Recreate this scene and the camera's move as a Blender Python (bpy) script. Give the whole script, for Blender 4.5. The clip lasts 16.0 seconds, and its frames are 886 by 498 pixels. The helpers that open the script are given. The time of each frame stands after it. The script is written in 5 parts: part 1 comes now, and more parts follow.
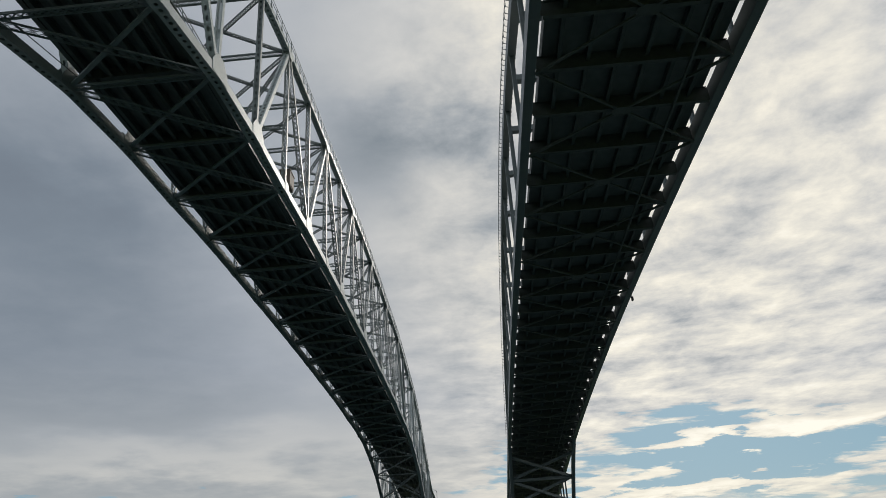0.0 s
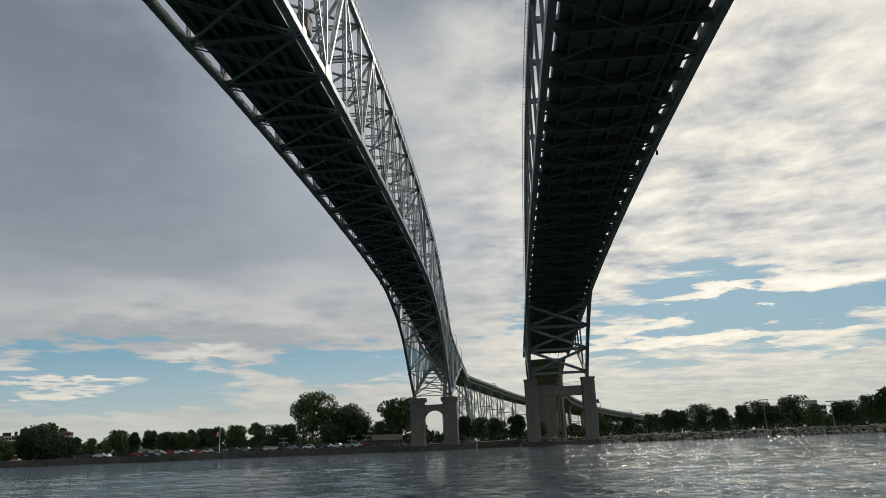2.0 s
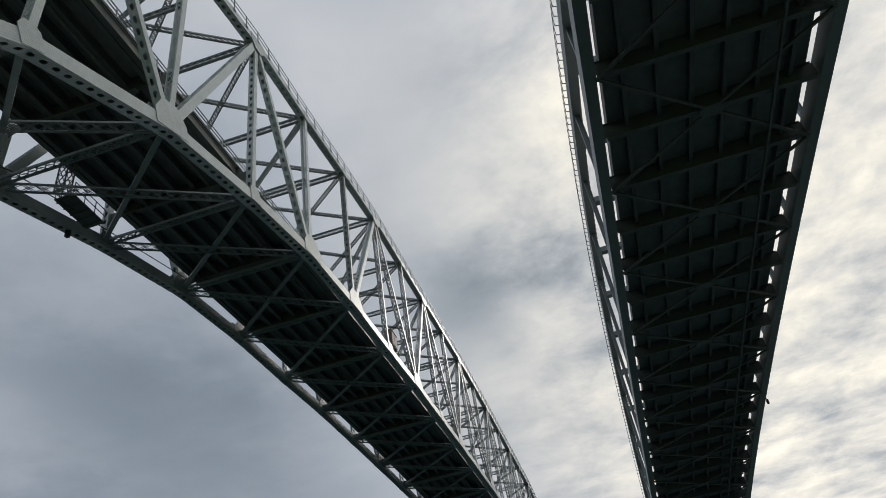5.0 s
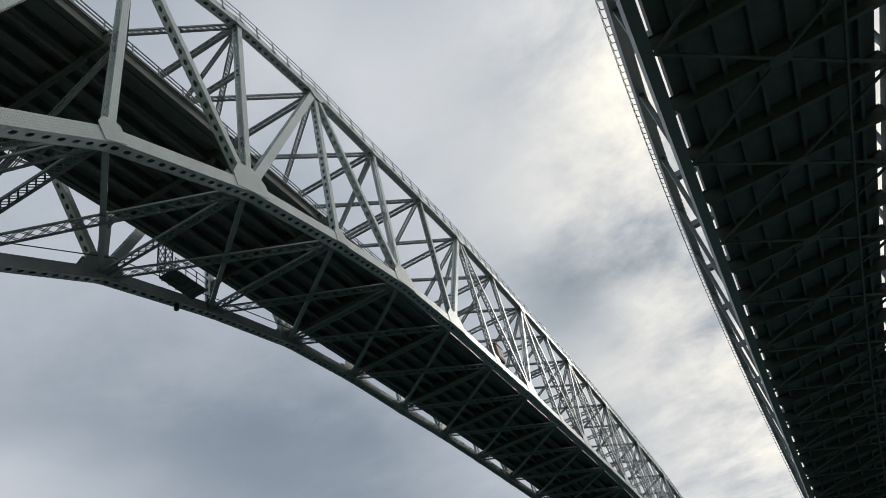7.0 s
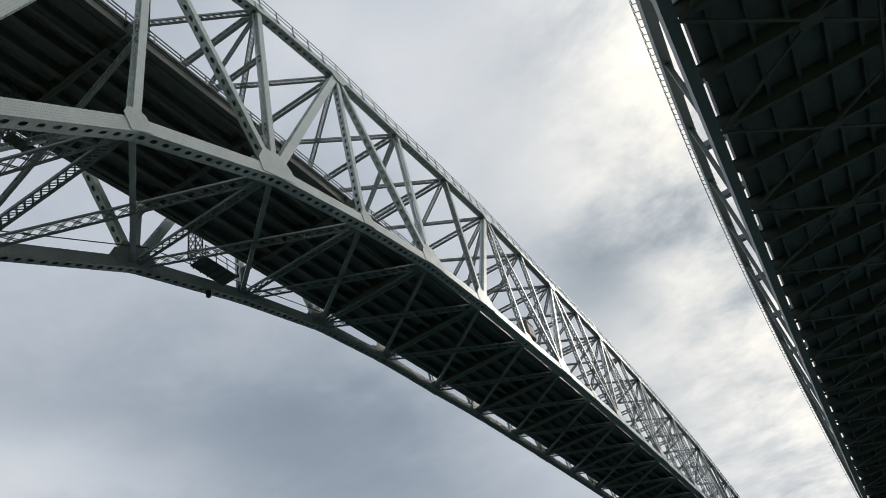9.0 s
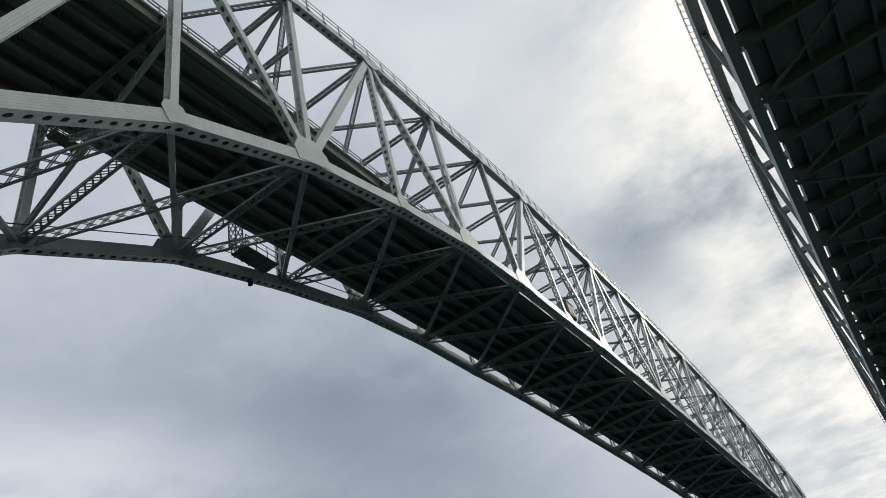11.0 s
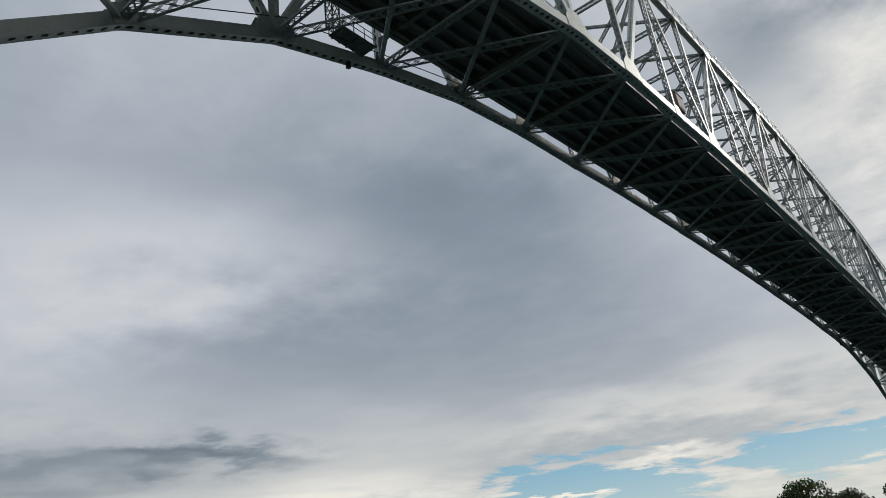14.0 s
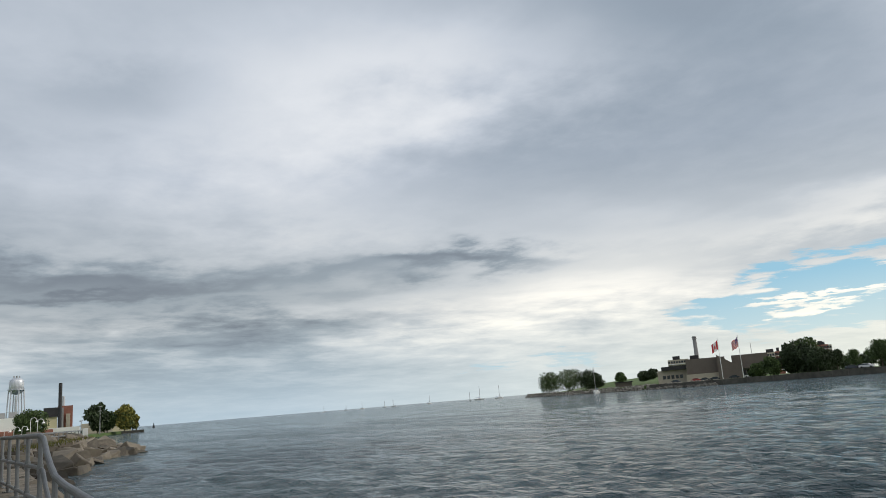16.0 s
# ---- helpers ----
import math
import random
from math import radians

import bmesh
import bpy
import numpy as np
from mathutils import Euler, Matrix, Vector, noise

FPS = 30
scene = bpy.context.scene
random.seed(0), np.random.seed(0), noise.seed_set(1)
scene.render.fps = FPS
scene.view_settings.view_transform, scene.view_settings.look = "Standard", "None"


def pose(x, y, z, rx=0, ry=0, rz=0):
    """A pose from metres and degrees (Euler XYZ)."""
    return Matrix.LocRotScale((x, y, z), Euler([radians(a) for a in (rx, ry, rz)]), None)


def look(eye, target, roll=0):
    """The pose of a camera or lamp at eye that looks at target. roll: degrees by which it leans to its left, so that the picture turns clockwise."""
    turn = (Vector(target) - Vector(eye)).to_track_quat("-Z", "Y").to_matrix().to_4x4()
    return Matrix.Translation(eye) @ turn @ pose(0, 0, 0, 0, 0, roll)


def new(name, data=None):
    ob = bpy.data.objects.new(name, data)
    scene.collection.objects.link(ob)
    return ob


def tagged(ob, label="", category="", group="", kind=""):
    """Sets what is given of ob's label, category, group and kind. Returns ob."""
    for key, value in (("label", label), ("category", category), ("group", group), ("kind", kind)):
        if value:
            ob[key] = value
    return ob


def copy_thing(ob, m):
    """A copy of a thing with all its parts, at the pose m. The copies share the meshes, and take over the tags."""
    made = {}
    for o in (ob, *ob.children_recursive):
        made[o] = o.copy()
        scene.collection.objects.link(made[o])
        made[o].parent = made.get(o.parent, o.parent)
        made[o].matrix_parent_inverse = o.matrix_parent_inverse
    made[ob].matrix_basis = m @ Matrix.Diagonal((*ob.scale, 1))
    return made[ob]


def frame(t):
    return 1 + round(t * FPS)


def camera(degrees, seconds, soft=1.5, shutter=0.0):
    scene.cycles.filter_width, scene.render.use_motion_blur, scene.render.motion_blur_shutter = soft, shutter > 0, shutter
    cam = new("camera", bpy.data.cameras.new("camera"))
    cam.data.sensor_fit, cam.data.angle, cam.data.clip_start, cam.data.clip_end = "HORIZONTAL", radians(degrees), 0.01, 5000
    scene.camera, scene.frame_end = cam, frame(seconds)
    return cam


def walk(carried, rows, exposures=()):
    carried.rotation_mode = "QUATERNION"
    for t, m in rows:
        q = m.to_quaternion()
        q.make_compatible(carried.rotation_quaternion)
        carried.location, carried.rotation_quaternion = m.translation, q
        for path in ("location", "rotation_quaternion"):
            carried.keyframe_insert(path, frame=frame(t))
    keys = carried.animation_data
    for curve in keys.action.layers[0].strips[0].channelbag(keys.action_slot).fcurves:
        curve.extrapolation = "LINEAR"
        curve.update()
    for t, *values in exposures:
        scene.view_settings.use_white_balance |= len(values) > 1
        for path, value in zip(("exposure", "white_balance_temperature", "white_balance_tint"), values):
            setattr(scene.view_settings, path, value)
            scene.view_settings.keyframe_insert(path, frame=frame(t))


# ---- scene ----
cam = camera(61.9, 16.0, soft=0.35)
PATH = [
    (0, look((0.784, -0.579, 2.602), (0.7164, 1.2181, 3.4770), -4.07)),
    (0.5, look((0.842, -0.472, 2.597), (0.7316, 1.3730, 3.3609), -3.60)),
    (1, look((0.877, -0.402, 2.593), (0.7692, 1.4832, 3.2520), -2.90)),
    (1.5, look((0.903, -0.390, 2.597), (0.7837, 1.5351, 3.1260), -2.60)),
    (2, look((0.900, -0.418, 2.601), (0.7431, 1.5110, 3.1054), -2.40)),
    (2.5, look((0.886, -0.459, 2.604), (0.6263, 1.4396, 3.1767), -3.90)),
    (3, look((0.885, -0.485, 2.599), (0.6119, 1.3519, 3.3414), -4.79)),
    (3.5, look((0.901, -0.525, 2.596), (0.6655, 1.1907, 3.5964), -6.30)),
    (4, look((0.937, -0.568, 2.591), (0.7186, 1.0749, 3.7105), -7.23)),
    (4.5, look((0.978, -0.639, 2.585), (0.7980, 0.9620, 3.7700), -8.59)),
    (5, look((1.007, -0.712, 2.582), (0.7439, 0.8489, 3.8045), -10.38)),
    (7.5, look((0.954, -0.824, 2.592), (0.4460, 0.5983, 3.9030), -16.69)),
    (8, look((0.938, -0.763, 2.593), (0.3902, 0.6261, 3.9235), -16.82)),
    (8.5, look((0.913, -0.690, 2.597), (0.3919, 0.7171, 3.9193), -16.38)),
    (9, look((0.883, -0.650, 2.600), (0.3320, 0.7952, 3.8679), -16.03)),
    (11.5, look((0.686, -0.560, 2.609), (0.0152, 0.8413, 3.8685), -15.89)),
    (12, look((0.637, -0.503, 2.609), (-0.0364, 0.8346, 3.9347), -16.83)),
    (12.5, look((0.575, -0.353, 2.612), (-0.1518, 0.9112, 3.9808), -17.32)),
    (13, look((0.498, -0.167, 2.611), (-0.4728, 1.1015, 3.8145), -10.65)),
    (13.5, look((0.408, -0.037, 2.611), (-0.6956, 1.3052, 3.6013), -6.84)),
    (14, look((0.324, 0.016, 2.611), (-0.7742, 1.4646, 3.4460), -7.15)),
    (14.5, look((0.239, 0.083, 2.613), (-0.9499, 1.5607, 3.2471), -7.70)),
    (15, look((0.121, 0.192, 2.607), (-1.2047, 1.5959, 3.1299), -1.64)),
    (15.5, look((-0.040, 0.327, 2.605), (-1.4744, 1.6447, 3.0579), -3.63)),
    (16, look((-0.296, 0.518, 2.598), (-1.9558, 1.5588, 3.0000), -4.70)),
]
EXPO = [(0, 0.0), (3, 0.0), (5, 0.15), (9, 0.45), (12.5, 0.5), (13.5, 0.4), (14, 0.25), (14.5, 0.38), (16, 0.6)]
walk(cam, PATH, EXPO)

# ---------------------------------------------------------------- light
SUN_AZ, SUN_EL = 14.0, 31.0          # degrees, azimuth to the right of +y
world = bpy.data.worlds.new("sky")
scene.world = world
world.use_nodes = True
wn, wl = world.node_tree.nodes, world.node_tree.links
wn.clear()


def wnode(kind, **kw):
    n = wn.new(kind)
    for k, v in kw.items():
        if k == "op":
            n.operation = v
        elif k == "i":
            for key, val in v.items():
                if hasattr(val, "is_output"):
                    wl.new(val, n.inputs[key])
                else:
                    n.inputs[key].default_value = val
    return n


def wmath(op, a, b=0.0, c=0.0, clamp=False):
    n = wnode("ShaderNodeMath", op=op, i={0: a, 1: b, 2: c})
    n.use_clamp = clamp
    return n.outputs[0]


def wramp(fac, *stops):
    n = wn.new("ShaderNodeValToRGB")
    wl.new(fac, n.inputs[0])
    e = n.color_ramp.elements
    while len(e) < len(stops):
        e.new(0.5)
    for el, (p, c) in zip(e, stops):
        el.position = p
        el.color = c if isinstance(c, tuple) else (c, c, c, 1)
    return n.outputs[0]


def wmix(f, a, b):
    n = wn.new("ShaderNodeMix")
    n.data_type = "RGBA"
    for s, v in ((n.inputs[0], f), (n.inputs[6], a), (n.inputs[7], b)):
        if hasattr(v, "is_output"):
            wl.new(v, s)
        else:
            s.default_value = v
    return n.outputs[2]


def wnoise(vec, scale, detail, rough=0.55, dist=0.0):
    n = wnode("ShaderNodeTexNoise", i={"Vector": vec, "Scale": scale, "Detail": detail, "Roughness": rough, "Distortion": dist})
    return n.outputs[0]


sky = wn.new("ShaderNodeTexSky")
sky.sky_type = "NISHITA"
sky.sun_disc = False
sky.sun_elevation = radians(SUN_EL)
sky.sun_rotation = radians(SUN_AZ)
tc = wn.new("ShaderNodeTexCoord").outputs["Generated"]
sep = wnode("ShaderNodeSeparateXYZ", i={0: tc}).outputs
dz = wmath("MAXIMUM", sep[2], 0.0)
low = wmath("ADD", dz, 0.09)
px, py = wmath("DIVIDE", sep[0], low), wmath("DIVIDE", sep[1], low)
plane = wnode("ShaderNodeCombineXYZ", i={0: px, 1: py, 2: 0.37}).outputs[0]
# broad masses, wisps and ripples of a layered overcast
broad = wnoise(plane, 0.55, 3.0, 0.5, 0.0)
mid = wnoise(plane, 1.5, 5.0, 0.5, 0.0)
fine = wnoise(plane, 5.2, 7.0, 0.6, 0.15)
azim = wmath("MULTIPLY", wmath("ARCTAN2", sep[0], sep[1]), 57.2958)
elev = wmath("MULTIPLY", wmath("ARCSINE", sep[2]), 57.2958)
# ragged edges: the masses are bent by the wisps
elw = wmath("ADD", elev, wmath("MULTIPLY", wmath("SUBTRACT", mid, 0.5), wmath("MULTIPLY_ADD", elev, 0.55, 2.0)))
elw = wmath("ADD", elw, wmath("MULTIPLY", wmath("SUBTRACT", fine, 0.5), wmath("MULTIPLY_ADD", elev, 0.10, 1.2)))
azw = wmath("ADD", azim, wmath("MULTIPLY", wmath("SUBTRACT", broad, 0.5), 16.0))


def mass(a, e, ra, re_, amount):
    u = wmath("DIVIDE", wmath("SUBTRACT", azw, a), ra)
    v = wmath("DIVIDE", wmath("SUBTRACT", elw, e), re_)
    d2 = wmath("ADD", wmath("MULTIPLY", u, u), wmath("MULTIPLY", v, v))
    return wmath("MULTIPLY", wmath("POWER", 2.718, wmath("MULTIPLY", d2, -1.0)), amount)


streakv = wnode("ShaderNodeCombineXYZ", i={0: wmath("MULTIPLY", azim, 0.11), 1: wmath("MULTIPLY", elev, 0.50), 2: 1.3}).outputs[0]
streak = wnoise(streakv, 1.0, 6.0, 0.55, 0.25)
thinv = wnode("ShaderNodeCombineXYZ", i={0: wmath("MULTIPLY", azim, 0.24), 1: wmath("MULTIPLY_ADD", azim, 0.09, wmath("MULTIPLY", elev, 1.5)), 2: 4.1}).outputs[0]
thin = wnoise(thinv, 1.0, 7.0, 0.6, 0.3)
streak = wmath("MULTIPLY_ADD", wmath("SUBTRACT", wmath("ADD", wmath("MULTIPLY", streak, 0.5), wmath("MULTIPLY", thin, 0.5)), 0.5), 1.7, 0.5)
# nearness to the sun brightens the veil
sdir = Vector((math.sin(radians(SUN_AZ)) * math.cos(radians(SUN_EL)), math.cos(radians(SUN_AZ)) * math.cos(radians(SUN_EL)), math.sin(radians(SUN_EL))))
dot = wnode("ShaderNodeVectorMath", op="DOT_PRODUCT", i={0: tc, 1: sdir}).outputs["Value"]
glow = wramp(dot, (0.55, 0.0), (0.80, 0.12), (0.90, 0.48), (0.96, 0.9), (1.0, 1.0))
MASSES = [(-33, 25, 20, 10, -0.12), (-5, 35, 9, 5, -0.25), (-3, 23, 8, 8, 0.02), (-30, 58, 16, 9, 0.13), (-60, 46, 16, 9, 0.10), (-18, 9, 14, 2.2, -0.05), (-52, 24, 14, 3.4, 0.16), (-58, 18.5, 12, 2.4, -0.05),
          (-71, 20, 14, 5, 0.14), (-81, 24.5, 6, 3, -0.09), (-86, 10.2, 13, 1.1, -0.19), (-54, 11.0, 4.5, 0.8, -0.25), (-59.5, 10.4, 3.5, 0.8, -0.16), (-64, 9.2, 6, 0.9, -0.08), (-66, 27, 14, 3.5, 0.10), (-38, 27, 13, 4.0, -0.03), (-50, 7.4, 12, 2.2, 0.10), (-74, 6.0, 7, 1.3, -0.20), (-86, 8.6, 10, 0.5, -0.16), (-47, 11.5, 9, 2.4, 0.10),
          # mass at (88, 50): unseen bright sky, added as fill light on the steel
          (-30, 10.6, 12, 1.6, 0.11), (-18, 10.8, 12, 2.0, 0.13), (-45, 7.5, 7, 1.8, 0.11), (26, 28, 14, 12, 0.08), (20, 9, 20, 6, 0.12), (-45, 5, 60, 4.0, 0.10), (25, 4, 40, 4, 0.08), (88, 50, 42, 28, 0.62),
          (-78, 3, 17, 4.5, -0.17), (-66, 14, 12, 3.0, 0.06), (-76, 9.2, 7, 0.8, -0.12), (-20.3, 7.1, 4, 0.45, 0.25), (-31.5, 4.7, 6, 0.4, 0.25), (15, 9.3, 5, 0.5, 0.25), (13, 6.6, 9, 0.6, 0.25), (24, 10.3, 6, 0.5, 0.25)]
east = wramp(wmath("MULTIPLY_ADD", azim, 0.02, 0.5), (0.28, 0.0), (0.62, 1.0))
val = wmath("MULTIPLY_ADD", glow, 0.268, 0.325)
for q in MASSES:
    val = wmath("ADD", val, mass(*q))
val = wmath("ADD", val, wmath("MULTIPLY", wmath("SUBTRACT", mid, 0.5), 0.17))
val = wmath("ADD", val, wmath("MULTIPLY", wmath("SUBTRACT", fine, 0.5), wmath("MULTIPLY_ADD", wmath("MULTIPLY", glow, east), 1.2, 0.10)))
lowmask = wmath("MAXIMUM", wramp(dz, (0.03, 0.5), (0.09, 1.0), (0.15, 0.0)), wmath("MULTIPLY", east, wramp(dz, (0.03, 0.5), (0.14, 1.0), (0.30, 0.6), (0.45, 0.0))))
val = wmath("ADD", val, wmath("MULTIPLY", wmath("MULTIPLY", wmath("SUBTRACT", streak, 0.40), 0.60), lowmask))
cloud = wramp(val, (0.10, (0.125, 0.15, 0.19, 1)), (0.24, (0.205, 0.245, 0.295, 1)), (0.40, (0.365, 0.40, 0.45, 1)), (0.60, (0.60, 0.61, 0.625, 1)), (0.85, (0.88, 0.855, 0.79, 1)), (1.0, (1.0, 0.98, 0.92, 1)))
# clear blue with white streaks, low over the far shore
gapf = None
for q in ((17, 8.2, 22, 5.4, 0.95), (-11, 6.2, 10, 3.0, 0.9), (-27, 5.2, 14, 3.6, 1.05), (-37, 4.8, 7, 2.0, 0.9), (2, 8, 8, 3, 0.8), (-52, 2.5, 9, 1.2, 0.7)):
    gapf = mass(*q) if gapf is None else wmath("MAXIMUM", gapf, mass(*q))
for q in ((-20.3, 7.1, 4, 0.45, 0.7), (-31.5, 4.7, 6, 0.4, 0.6), (15, 9.3, 5, 0.5, 0.7), (13, 6.6, 9, 0.6, 0.7), (24, 10.3, 6, 0.5, 0.7)):
    gapf = wmath("SUBTRACT", gapf, mass(*q))
gap = wmath("MULTIPLY", wmath("SUBTRACT", wmath("MULTIPLY", gapf, 0.86), streak), 8.0, clamp=True)
tint = wnode("ShaderNodeVectorMath", op="SCALE", i={0: sky.outputs[0], "Scale": 0.05}).outputs[0]
blue = wmix(0.75, tint, (0.20, 0.40, 0.53, 1))
warm = wmath("MAXIMUM", wramp(dz, (0.02, 0.6), (0.16, 0.45), (0.3, 0.0)), wramp(glow, (0.3, 0.0), (0.95, 0.35)))
cloud = wmix(warm, cloud, wnode("ShaderNodeVectorMath", op="MULTIPLY", i={0: cloud, 1: (1.08, 1.02, 0.86)}).outputs[0])
skyc = wmix(gap, cloud, blue)
haze = wramp(dz, (0.0, 0.75), (0.05, 0.42), (0.12, 0.0))
skyc = wmix(haze, skyc, wmix(wramp(wmath("MULTIPLY_ADD", azim, 0.01, 1.0), (0.3, 0.0), (0.7, 1.0)), (0.34, 0.43, 0.50, 1), (0.62, 0.64, 0.56, 1)))
bg = wnode("ShaderNodeBackground", i={"Color": skyc, "Strength": 1.0})
wl.new(bg.outputs[0], wnode("ShaderNodeOutputWorld").inputs[0])

sun = new("sun", bpy.data.lights.new("sun", "SUN"))
sun.data.energy, sun.data.angle, sun.data.color = 1.15, radians(5), (1.0, 0.95, 0.86)
sun.matrix_world = look(tuple(sdir * 100), (0, 0, 0))

# ---------------------------------------------------------------- materials


def material(name, base, rough=0.6, metal=0.0, vary=0.25, grain=6.0, bump=0.15, second=None, island=False, obrand=0.0, rivets=False, stretch=(1, 1, 1)):
    """A worn surface: base colour with broad stains and fine grain, relief, and a little change from object to object."""
    m = bpy.data.materials.new(name)
    m.use_nodes = True
    nt = m.node_tree
    n, l = nt.nodes, nt.links
    bsdf = n["Principled BSDF"]
    coord = n.new("ShaderNodeTexCoord").outputs["Object"]
    mp = n.new("ShaderNodeMapping")
    mp.inputs["Scale"].default_value = stretch
    l.new(coord, mp.inputs[0])

    def noise_of(scale, detail):
        t = n.new("ShaderNodeTexNoise")
        t.inputs["Scale"].default_value, t.inputs["Detail"].default_value = scale, detail
        l.new(mp.outputs[0], t.inputs["Vector"])
        return t.outputs[0]
    a, b = noise_of(grain, 5), noise_of(grain * 0.13, 4)
    mix = n.new("ShaderNodeMath")
    mix.operation = "MULTIPLY_ADD"
    l.new(a, mix.inputs[0])
    mix.inputs[1].default_value = 0.4
    sc = n.new("ShaderNodeMath")
    sc.operation = "MULTIPLY"
    l.new(b, sc.inputs[0])
    sc.inputs[1].default_value = 0.6
    l.new(sc.outputs[0], mix.inputs[2])
    fac = mix.outputs[0]
    if obrand or island:
        src = n.new("ShaderNodeNewGeometry").outputs["Random Per Island"] if island else n.new("ShaderNodeObjectInfo").outputs["Random"]
        ad = n.new("ShaderNodeMath")
        ad.operation = "MULTIPLY_ADD"
        l.new(src, ad.inputs[0])
        ad.inputs[1].default_value = obrand or 0.4
        sb = n.new("ShaderNodeMath")
        sb.operation = "SUBTRACT"
        l.new(fac, sb.inputs[0])
        sb.inputs[1].default_value = 0.5 * (obrand or 0.4)
        l.new(sb.outputs[0], ad.inputs[2])
        fac = ad.outputs[0]
    ramp = n.new("ShaderNodeValToRGB")
    l.new(fac, ramp.inputs[0])
    e = ramp.color_ramp.elements
    lo = second or tuple(c * (1 - vary) for c in base)
    hi = tuple(min(1, c * (1 + vary)) for c in base)
    e[0].position, e[0].color = 0.28, (*lo, 1)
    e[1].position, e[1].color = 0.72, (*hi, 1)
    l.new(ramp.outputs[0], bsdf.inputs["Base Color"])
    bsdf.inputs["Roughness"].default_value = rough
    bsdf.inputs["Metallic"].default_value = metal
    height = a
    if rivets:
        # rows of rivet heads along the member
        sp = n.new("ShaderNodeSeparateXYZ")
        l.new(coord, sp.inputs[0])
        sq = []
        for k, step in ((0, 0.13), (1, 0.14), (2, 0.14)):
            d = n.new("ShaderNodeMath")
            d.operation = "PINGPONG"
            l.new(sp.outputs[k], d.inputs[0])
            d.inputs[1].default_value = step / 2
            p = n.new("ShaderNodeMath")
            p.operation = "POWER"
            l.new(d.outputs[0], p.inputs[0])
            p.inputs[1].default_value = 2
            sq.append(p.outputs[0])
        s1 = n.new("ShaderNodeMath")
        l.new(sq[0], s1.inputs[0])
        l.new(sq[1] if rivets == "xy" else sq[2], s1.inputs[1])
        head = n.new("ShaderNodeMapRange")
        l.new(s1.outputs[0], head.inputs[0])
        head.inputs[1].default_value, head.inputs[2].default_value = 0.0003, 0.0008
        head.inputs[3].default_value, head.inputs[4].default_value = 1.0, 0.0
        dim = n.new("ShaderNodeMix")
        dim.data_type, dim.blend_type = "RGBA", "MULTIPLY"
        hd = n.new("ShaderNodeMath")
        hd.operation = "MULTIPLY"
        l.new(head.outputs[0], hd.inputs[0])
        hd.inputs[1].default_value = 0.55
        l.new(hd.outputs[0], dim.inputs[0])
        l.new(ramp.outputs[0], dim.inputs[6])
        dim.inputs[7].default_value = (0.45, 0.45, 0.45, 1)
        l.new(dim.outputs[2], bsdf.inputs["Base Color"])
        su = n.new("ShaderNodeMath")
        su.operation = "MULTIPLY_ADD"
        l.new(a, su.inputs[0])
        su.inputs[1].default_value = 0.25
        l.new(head.outputs[0], su.inputs[2])
        height = su.outputs[0]
    bp = n.new("ShaderNodeBump")
    bp.inputs["Strength"].default_value = bump
    bp.inputs["Distance"].default_value = 0.03
    l.new(height, bp.inputs["Height"])
    l.new(bp.outputs[0], bsdf.inputs["Normal"])
    return m


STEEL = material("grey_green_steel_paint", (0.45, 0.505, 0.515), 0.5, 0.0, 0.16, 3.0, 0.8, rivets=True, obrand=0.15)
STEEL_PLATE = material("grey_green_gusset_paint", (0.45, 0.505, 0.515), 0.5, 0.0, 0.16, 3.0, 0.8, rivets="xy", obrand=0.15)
# copy of the STEEL paint, darkened: shade on inner and far members put into colour
STEEL_SHADED = material("shaded_steel_paint", (0.22, 0.252, 0.255), 0.5, 0.0, 0.18, 3.0, 0.12, obrand=0.2)
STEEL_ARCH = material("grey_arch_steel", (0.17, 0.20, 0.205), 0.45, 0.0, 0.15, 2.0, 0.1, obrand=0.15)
# steel under the decks, its base darkened to hold the shade there
STEEL_FLOOR = material("shaded_floor_steel", (0.11, 0.125, 0.12), 0.6, 0.0, 0.3, 2.0, 0.2, second=(0.085, 0.085, 0.07))
SLAB = material("stained_deck_concrete", (0.22, 0.22, 0.205), 0.85, 0.0, 0.25, 1.2, 0.2)
PIER = material("weathered_pier_concrete", (0.19, 0.175, 0.15), 0.85, 0.0, 0.2, 1.0, 0.25, second=(0.11, 0.10, 0.088), stretch=(1, 1, 0.25))
GRASS = material("mown_grass", (0.075, 0.12, 0.03), 0.95, 0.0, 0.35, 0.6, 0.3)
ROCK = material("limestone_blocks", (0.14, 0.12, 0.093), 0.85, 0.0, 0.5, 2.5, 0.6, obrand=0.5)
ROCKS_FAR = material("shore_stones", (0.21, 0.195, 0.165), 0.9, 0.0, 0.3, 1.5, 0.5, island=True)
WALL_SHORE = material("quay_wall_concrete", (0.085, 0.08, 0.066), 0.9, 0.0, 0.6, 0.7, 0.5)
LEAF = material("summer_leaves", (0.06, 0.095, 0.026), 0.75, 0.0, 0.4, 2.0, 0.1, island=True)
LEAF_DARK = material("dark_leaves", (0.035, 0.055, 0.02), 0.75, 0.0, 0.4, 2.0, 0.1, island=True)
LEAF_AUTUMN = material("yellowing_leaves", (0.20, 0.17, 0.03), 0.75, 0.0, 0.5, 2.0, 0.1, island=True, second=(0.07, 0.10, 0.025))
BARK = material("bark", (0.10, 0.08, 0.06), 0.9, 0.0, 0.3, 8.0, 0.5)
GALV = material("galvanised_rail", (0.24, 0.25, 0.255), 0.5, 0.5, 0.25, 12.0, 0.1)
